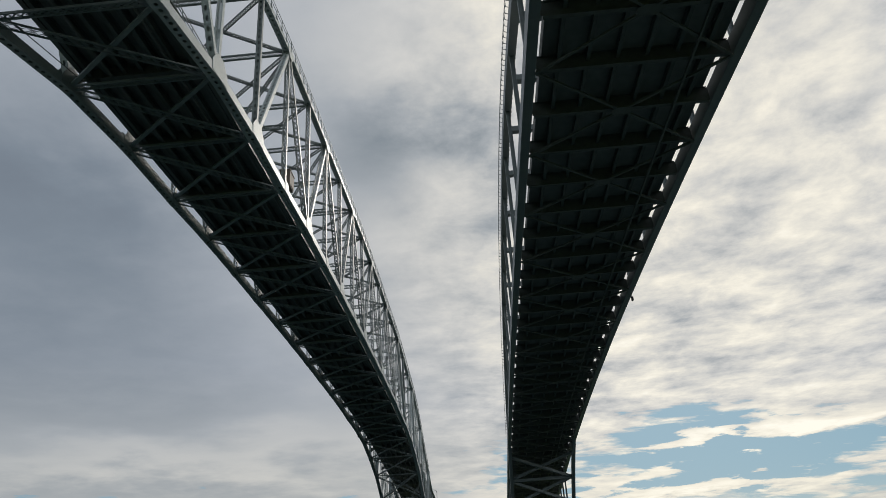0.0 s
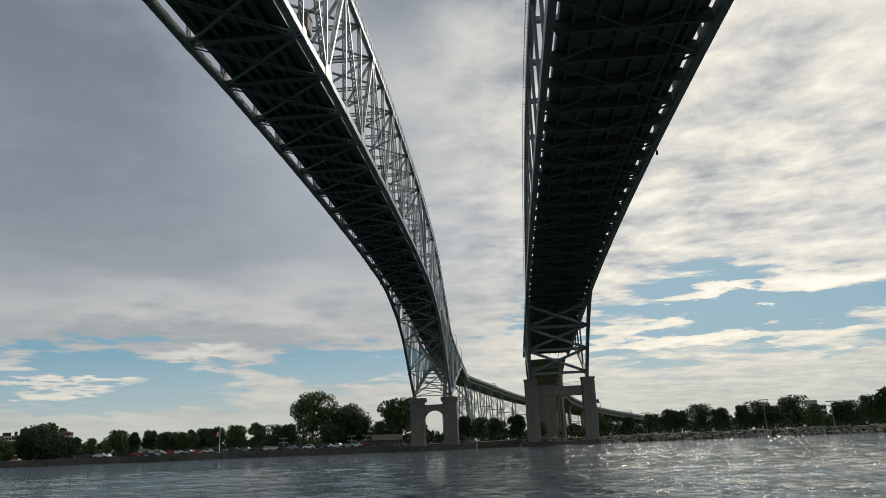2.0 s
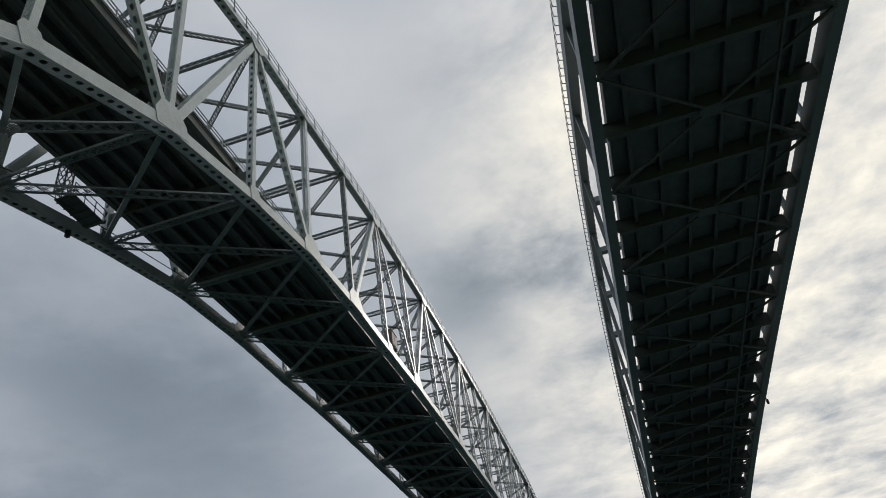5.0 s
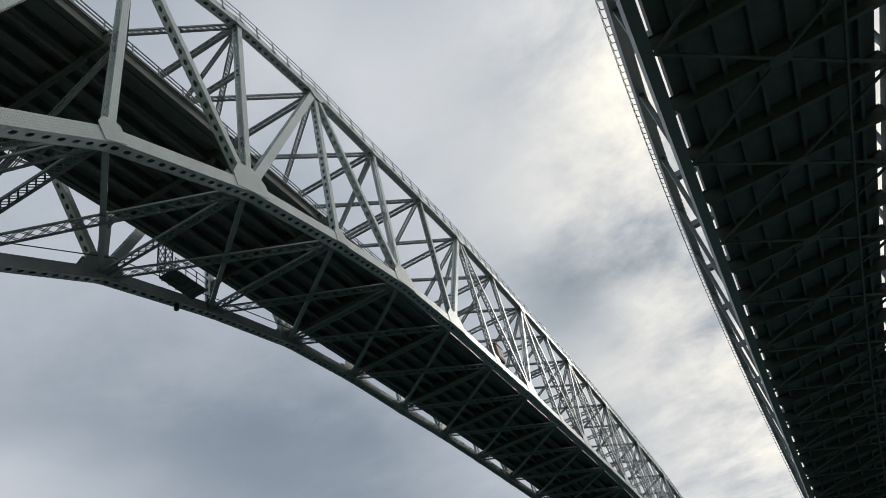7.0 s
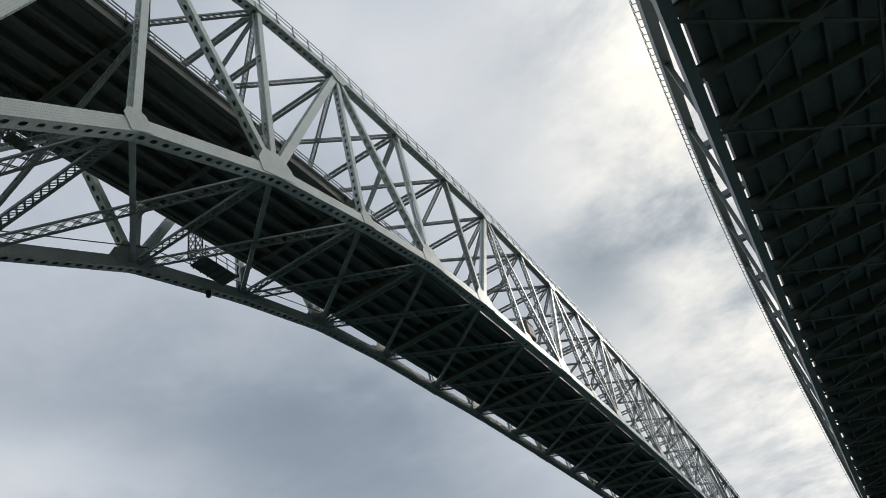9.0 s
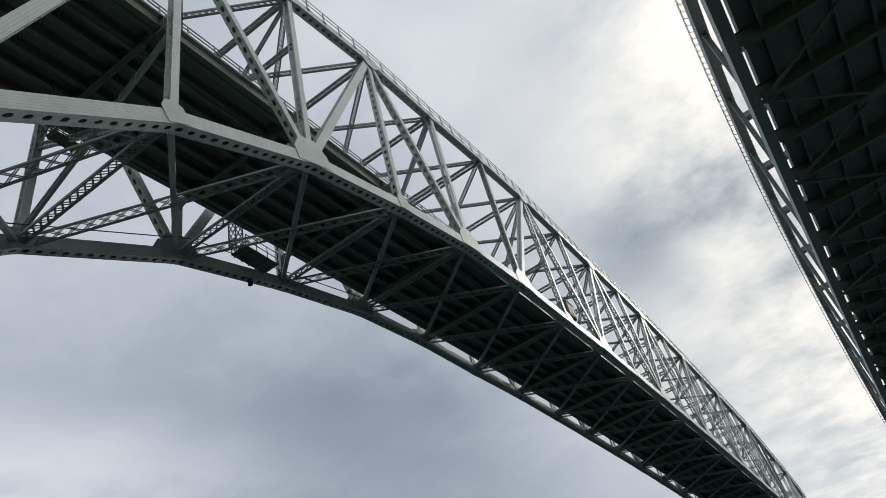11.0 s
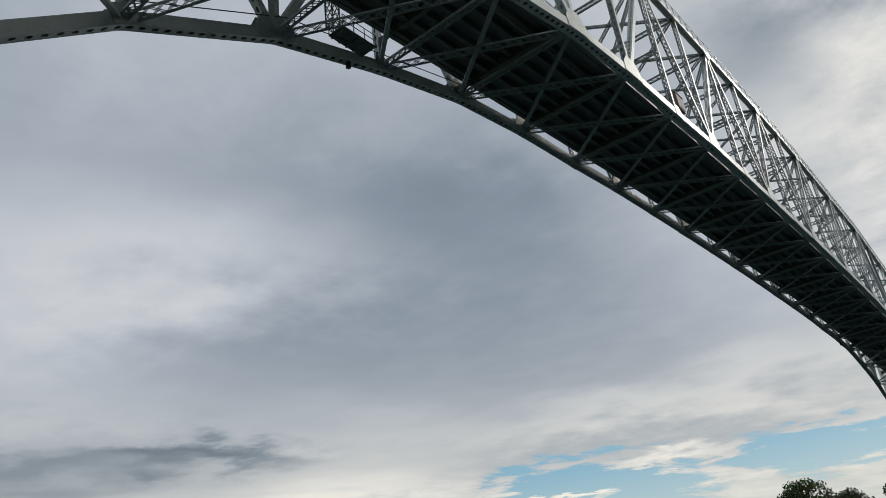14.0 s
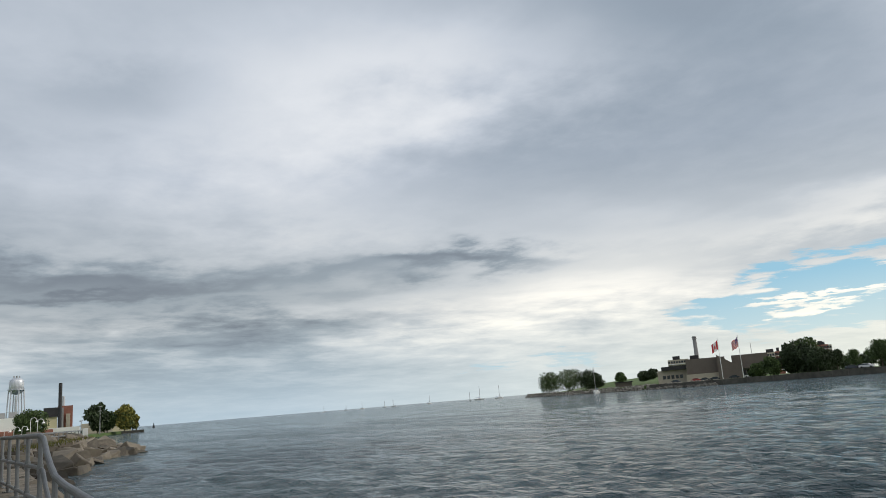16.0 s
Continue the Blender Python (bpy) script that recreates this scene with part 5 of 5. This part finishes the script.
PLANK = material("grey_planks", (0.22, 0.19, 0.15), 0.85, 0.0, 0.3, 4.0, 0.3, island=True)
boardwalk(-9.0, 14.0, 1.1, "weathered grey plank boardwalk above the water")
boardwalk(-24.0, -9.05, 1.75, "weathered grey plank boardwalk one step higher")


def railing():
    r = thing("railing", (-8, 1.1, 1.1), "galvanised steel pipe railing along the boardwalk", "railing")
    y = 1.1
    top = [(-24.0, 0.31, 2.58), (-10.35, 1.07, 2.58), (-10.15, y, 2.55), (-9.6, y, 2.40), (-9.0, y, 2.28), (-8.4, y, 2.20), (-7.4, y, 2.17), (-4, y, 2.15), (14, y, 2.15)]

    def rail_z(x, drop):
        for (a, _, za), (b, _, zb) in zip(top, top[1:]):
            if a <= x <= b:
                return za + (zb - za) * (x - a) / (b - a) - drop
        return 2.15 - drop
    g = Geo()
    g.tube(top, 0.031, 12)
    part("handrail", g, GALV, r, "", smooth=False)
    for drop in (0.36, 0.72):
        g = Geo()
        g.tube([(x, yy, z - drop) for x, yy, z in top], 0.025, 10)
        part("mid_rail", g, GALV, r)
    xs = [-10.28 - 1.28 * i for i in range(10)] + [-8.4 + 1.3 * i for i in range(17)]

    def line_y(x):
        return 1.08 + 0.056 * (x + 10.28) if x < -10.2 else y
    for x in xs:
        foot, yy = (1.75, line_y(x)) if x < -9.0 else (1.1, y)
        g = Geo()
        g.tube([(x, yy, foot), (x, yy, rail_z(x, 0.0))], 0.026, 12)
        g.tube([(x, yy, foot), (x, yy, foot + 0.02)], 0.085, 12)
        post = part("post", g, GALV, r)
        for drop in (0.36, 0.72):
            g = Geo()
            g.tube([(x, yy, rail_z(x, drop) - 0.05), (x, yy, rail_z(x, drop) + 0.05)], 0.035, 12)
            part("collar", g, GALV, post)
    return r


railing()


# quarried boulders of the bank
def boulders():
    kinds = []
    for s in range(9):
        vs, fs = boulder(40 + s, 0.6)
        me = bpy.data.meshes.new("boulder")
        me.from_pydata([tuple(v) for v in vs], [], fs)
        bm = bmesh.new()
        bm.from_mesh(me)
        bmesh.ops.bevel(bm, geom=list(bm.edges), offset=0.05, segments=1, affect="EDGES")
        bm.to_mesh(me)
        bm.free()
        me.materials.append(ROCK)
        kinds.append(me)
    rnd = random.Random(9)
    line = [(-13, 0.6), (-20, 0.6), (-34, 0.9), (-48, 3.0), (-72, 8.2), (-86, 13.4)]
    for i in range(300):
        u = rnd.random() ** 0.8
        seg = u * (len(line) - 1)
        k = min(int(seg), len(line) - 2)
        f = seg - k
        x, y = line[k][0] + (line[k + 1][0] - line[k][0]) * f, line[k][1] + (line[k + 1][1] - line[k][1]) * f
        v = rnd.random()
        s = rnd.uniform(0.55, 1.25)
        back = v * (3.6 + 3.5 * u)
        ob = new("boulder", kinds[i % len(kinds)])
        ob.matrix_basis = Matrix.Translation((x + rnd.uniform(-1, 1), y + 1.0 - back, -0.2 + 2.35 * v ** 0.85)) @ Euler((rnd.gauss(0, .28), rnd.gauss(0, .28), rnd.uniform(0, 6.3))).to_matrix().to_4x4() @ Matrix.Diagonal((s * rnd.uniform(1, 1.5), s, s * 0.8, 1))
        tagged(ob, "tan limestone block wet at the waterline" if v < 0.2 else "tan quarried limestone block on the bank", "boulder", "bank boulders")


boulders()
# weeds between the blocks
g = Geo()
rnd = random.Random(14)
for i in range(700):
    x = rnd.choice((-80, -74, -62, -50)) + rnd.gauss(0, 3)
    y = 4.0 + (-x - 50) * 0.16 + rnd.gauss(0, 0.8)
    h = rnd.uniform(0.12, 0.38)
    d = Vector((rnd.gauss(0, .25), rnd.gauss(0, .25), 1)) * h
    b = Vector((x, y - 1.0, 1.85))
    g.add([b, b + Vector((0.06, 0.03, 0)), b + d], [(0, 1, 2)])
solid("weeds", g, LEAF_AUTUMN, "tufts of weeds among the boulders", "weeds", kind="stuff")


def fence_run(pts, h, label):
    f = thing("fence", (*pts[0][:2], 1.5), label, "fence")
    for (xa, ya), (xb, yb) in zip(pts, pts[1:]):
        n = max(1, round(math.hypot(xb - xa, yb - ya) / 2.2))
        for i in range(n + 1):
            x, y = xa + (xb - xa) * i / n, ya + (yb - ya) * i / n
            g = Geo()
            g.bar((x, y, 1.2), (x, y, 1.85 + h), 0.09, 0.09)
            part("post", g, GALV, f)
        for zz in (0.45, 0.8, h):
            g = Geo()
            g.bar((xa, ya, 1.85 + zz), (xb, yb, 1.85 + zz), 0.07, 0.07)
            part("rail", g, GALV, f)


fence_run([(-62, 3.0), (-88, 9.2), (-90.5, 6.5)], 0.75, "pale pipe fence on top of the boulder bank")
g = Geo()
g.box((-88.6, 9.6, 2.2), (0.5, 0.5, 1.3))
solid("fence_pillar", g, WHITE, "white end pillar of the fence", "pillar")


def gooseneck(x, y, h=4.2):
    l = thing("street_lamp", (x, y, 1.0), "white gooseneck lamp with a bell shade", "street lamp", "promenade lamps")
    g = Geo()
    pts = [(x, y, 0.95), (x, y, 0.95 + h * 0.82)]
    for i in range(9):
        a = math.pi * i / 8
        pts.append((x, y + 0.55 - 0.55 * math.cos(a), 0.95 + h * 0.84 + 0.55 * math.sin(a)))
    g.tube(pts, 0.06, 8)
    g.tube([(x, y, 0.98), (x, y, 1.7)], 0.11, 8)
    part("pole", g, WHITE, l)
    g = Geo()
    yy, zz = y + 1.1, 0.95 + h * 0.84
    g.tube([(x, yy, zz + 0.05), (x, yy, zz - 0.12)], 0.08, 10, r2=0.14)
    g.tube([(x, yy, zz - 0.12), (x, yy, zz - 0.36)], 0.16, 12, r2=0.36)
    part("shade", g, WHITE, l)


for a, d, h in ((-88.75, 190, 3.5), (-88.2, 190, 3.6), (-87.75, 195, 3.7), (-87.25, 175, 5.3), (-86.85, 175, 4.9)):
    x, y = az(a, d)
    gooseneck(x, y, h)


def water_tower():
    x, y = az(-88.25, 640)
    t = thing("water_tower", (x, y, 1), "silver elevated water tank on splayed legs", "water tower")
    g = Geo()
    prof = [(0.3, 45.0), (2.7, 44.6), (4.6, 43.2), (5.0, 41.6), (5.0, 36.4), (4.3, 34.3), (2.5, 33.0), (0.6, 32.4)]
    n = 28
    vs = [(x + r * math.cos(6.2832 * k / n), y + r * math.sin(6.2832 * k / n), z) for r, z in prof for k in range(n)]
    g.add(vs, [(i * n + k, (i + 1) * n + k, (i + 1) * n + (k + 1) % n, i * n + (k + 1) % n) for i in range(len(prof) - 1) for k in range(n)] + [tuple(range(n)), tuple((len(prof) - 1) * n + k for k in range(n))[::-1]])
    part("tank", g, SILVER, t, smooth=True)
    g = Geo()
    g.tube([(x, y, 35.6), (x, y, 36.0)], 5.7, 28)
    for k in range(20):
        a = 6.2832 * k / 20
        g.bar((x + 5.5 * math.cos(a), y + 5.5 * math.sin(a), 36), (x + 5.5 * math.cos(a), y + 5.5 * math.sin(a), 37.0), 0.1, 0.1)
    part("gallery", g, SILVER, t)
    g = Geo()
    g.tube([(x, y, 1), (x, y, 32)], 0.9, 12)
    part("riser", g, SILVER, t)
    for k in range(6):
        a = 6.2832 * k / 6 + 0.3
        g = Geo()
        g.tube([(x + 7 * math.cos(a), y + 7 * math.sin(a), 1), (x + 5.0 * math.cos(a), y + 5.0 * math.sin(a), 36)], 0.45, 8)
        part("leg", g, SILVER, t)
    for q in range(3):
        z = 11 + q * 9
        r = 7 - 2.0 * (z - 1) / 35
        for k in range(6):
            a, b = 6.2832 * k / 6 + 0.3, 6.2832 * (k + 1) / 6 + 0.3
            g = Geo()
            g.bar((x + r * math.cos(a), y + r * math.sin(a), z), (x + r * math.cos(b), y + r * math.sin(b), z), 0.25, 0.25)
            part("strut", g, SILVER, t)
    for k in range(4):
        a = 6.2832 * k / 4
        g = Geo()
        g.box((x + 1.8 * math.cos(a), y + 1.8 * math.sin(a), 45.4), (0.8, 0.8, 1.8))
        part("antenna", g, GREYWALL, t)


water_tower()


def brick_plant():
    x, y = az(-85.7, 380)
    b = thing("brick_building", (x, y, 1), "red brick plant building with cream panels and tall stack", "building")
    block("brick_wall", quad_between(-85.75, -84.85, 380, 18), 0.5, 14.2, BRICK, b)
    block("dark_hall", quad_between(-86.6, -85.7, 376, 16), 9.6, 13.6, BLACK, b)
    block("cream_hall", quad_between(-86.6, -85.78, 377, 14), 0.5, 9.6, CREAM, b, "cream side panel")
    block("grey_bay", quad_between(-85.74, -85.4, 378, 3), 0.5, 13.4, GREYWALL, b)
    block("beige_bay", quad_between(-85.25, -85.0, 378, 3), 2.0, 10.6, BEIGE, b)
    sx, sy = az(-85.62, 374)
    g = Geo()
    g.tube([(sx, sy, 1), (sx, sy, 24.0)], 0.75, 16)
    part("stack", g, BLACK, b, "tall dark steel stack")
    sx, sy = az(-85.42, 384)
    g = Geo()
    g.tube([(sx, sy, 10), (sx, sy, 18.6)], 0.6, 12)
    part("flue", g, SILVER, b)


brick_plant()
b = thing("warehouse", (*az(-89.5, 330), 1), "long low white warehouse with rooftop equipment", "building")
block("wall", quad_between(-92.5, -87.6, 330, 30), 0.5, 9.4, WHITE, b)
block("base_wall", quad_between(-92.5, -87.6, 329, 2), 0.5, 4.6, BRICK, b)
for a in (-91.5, -90.2, -89.3, -88.6):
    block("roof_unit", quad_between(a, a + 0.5, 336, 6), 9.4, 11.6, GREYWALL, b)
b = thing("storage_shed", (*az(-84.2, 360), 1), "low white storage shed beside the plant", "building")
block("wall", quad_between(-86.3, -84.4, 352, 12), 0.5, 4.6, WHITE, b)
block("side_wing", quad_between(-84.3, -82.4, 356, 10), 0.5, 5.4, BEIGE, b)
block("red_container", quad_between(-86.9, -86.0, 340, 6), 0.5, 4.2, BRICK, b)
b = thing("boat_house", (*az(-81.8, 420), 1), "pale house with gabled roof behind the trees", "house")
block("wall", quad_between(-82.4, -81.2, 420, 10), 0.5, 8.4, CREAM, b)
g = Geo()
p = quad_between(-82.5, -81.1, 419, 12)
mx = [((p[0][0] + p[1][0]) / 2, (p[0][1] + p[1][1]) / 2), ((p[2][0] + p[3][0]) / 2, (p[2][1] + p[3][1]) / 2)]
g.add([(*p[0], 8.4), (*p[1], 8.4), (*p[2], 8.4), (*p[3], 8.4), (*mx[0], 10.8), (*mx[1], 10.8)], [(0, 1, 4), (1, 2, 5, 4), (2, 3, 5), (3, 0, 4, 5)])
part("roof", g, BROWN, b)
tree("tree", (*az(-87.3, 240), 0.95), 8.6, 8.8, LEAF, 51, "round green willow on the lawn", 9000, 0.26, 0.06, group="near trees")
tree("tree", (*az(-83.3, 330), 1.0), 12.0, 9.0, LEAF_DARK, 52, "dark green tree at the dock", 3200, 0.6, 0.1, group="near trees")
tree("tree", (*az(-82.7, 335), 1.0), 8.5, 8.0, LEAF, 53, "low green tree at the dock", 2400, 0.6, 0.1, group="near trees")
tree("tree", (*az(-81.6, 335), 1.0), 10.8, 9.0, LEAF_AUTUMN, 54, "yellowing tree at the dock", 3400, 0.6, 0.08, group="near trees")
tree("tree", (*az(-81.1, 340), 1.0), 7.6, 6.0, LEAF_AUTUMN, 55, "small yellowing tree at the dock", 1800, 0.6, 0.08, group="near trees")
g = Geo()
p = quad_between(-82.6, -80.35, 352, 10)
g.prism(p, -0.5, 1.0)
solid("dock", g, WALL_SHORE, "low dark dock running out into the water", "dock", kind="structure")
x, y = az(-83.15, 300)
lamp_mast((x, y, 1.0), 9.6, "tall dark light mast at the dock")
x, y = az(-84.3, 280)
lamp_mast((x, y, 1.0), 4.8, "short dark light mast at the plant")


# channel buoy and moored sailing boats
def buoy(a, d):
    x, y = az(a, d)
    b = thing("channel_buoy", (x, y, 0), "dark channel buoy on the open water", "buoy")
    g = Geo()
    g.tube([(x, y, -0.3), (x, y, 1.2)], 1.3, 12)
    part("float", g, BLACK, b)
    g = Geo()
    g.tube([(x, y, 1.2), (x, y, 4.4)], 0.7, 10, r2=0.35)
    part("topmark", g, BLACK, b)


buoy(-79.75, 800)


def sailboat(a, d, mast, label):
    x, y = az(a, d)
    b = thing("sailing_boat", (x, y, 0), label, "boat", "moored sailing boats", rz=random.uniform(0, 360))
    base = b.matrix_basis.copy()
    L = mast * 0.72
    g = Geo()
    st = [(-0.5, 0.26), (-0.25, 0.34), (0.1, 0.33), (0.35, 0.2), (0.5, 0.02)]
    vs, n = [], len(st)
    for u, w in st:
        vs += [(u * L, w * L * 0.5, 0.11 * L), (u * L * 0.94, w * L * 0.3, -0.3), (u * L * 0.94, -w * L * 0.3, -0.3), (u * L, -w * L * 0.5, 0.11 * L)]
    fs = []
    for i in range(n - 1):
        for k in range(4):
            fs.append((i * 4 + k, (i + 1) * 4 + k, (i + 1) * 4 + (k + 1) % 4, i * 4 + (k + 1) % 4))
    fs += [(3, 2, 1, 0), tuple((n - 1) * 4 + k for k in range(4))]
    g.add(vs, fs)
    part("hull", g, WHITE, b, "", base)
    g = Geo()
    g.box((0.02 * L, 0, 0.15 * L), (0.35 * L, 0.2 * L, 0.08 * L))
    part("cabin", g, WHITE, b, "", base)
    g = Geo()
    g.tube([(0.08 * L, 0, 0.1 * L), (0.08 * L, 0, mast)], 0.13 if d < 600 else 0.26, 6)
    part("mast", g, GREYWALL, b, "", base)
    g = Geo()
    g.tube([(0.08 * L, 0, 0.24 * L), (-0.4 * L, 0, 0.26 * L)], 0.14, 6)
    part("boom", g, BLUE, b, "", base)


sailboat(-47.35, 400, 13.5, "white sailing boat moored off the grassy point")
for a, d, m in ((-54.6, 1000, 17), (-56.1, 1050, 19), (-56.8, 1100, 12), (-59.9, 1300, 14), (-62.6, 1400, 13), (-63.3, 1500, 12), (-65.0, 1500, 15), (-66.2, 1600, 11), (-67.8, 1600, 12)):
    sailboat(a, d, m, "small white sailing boat far out on the lake")
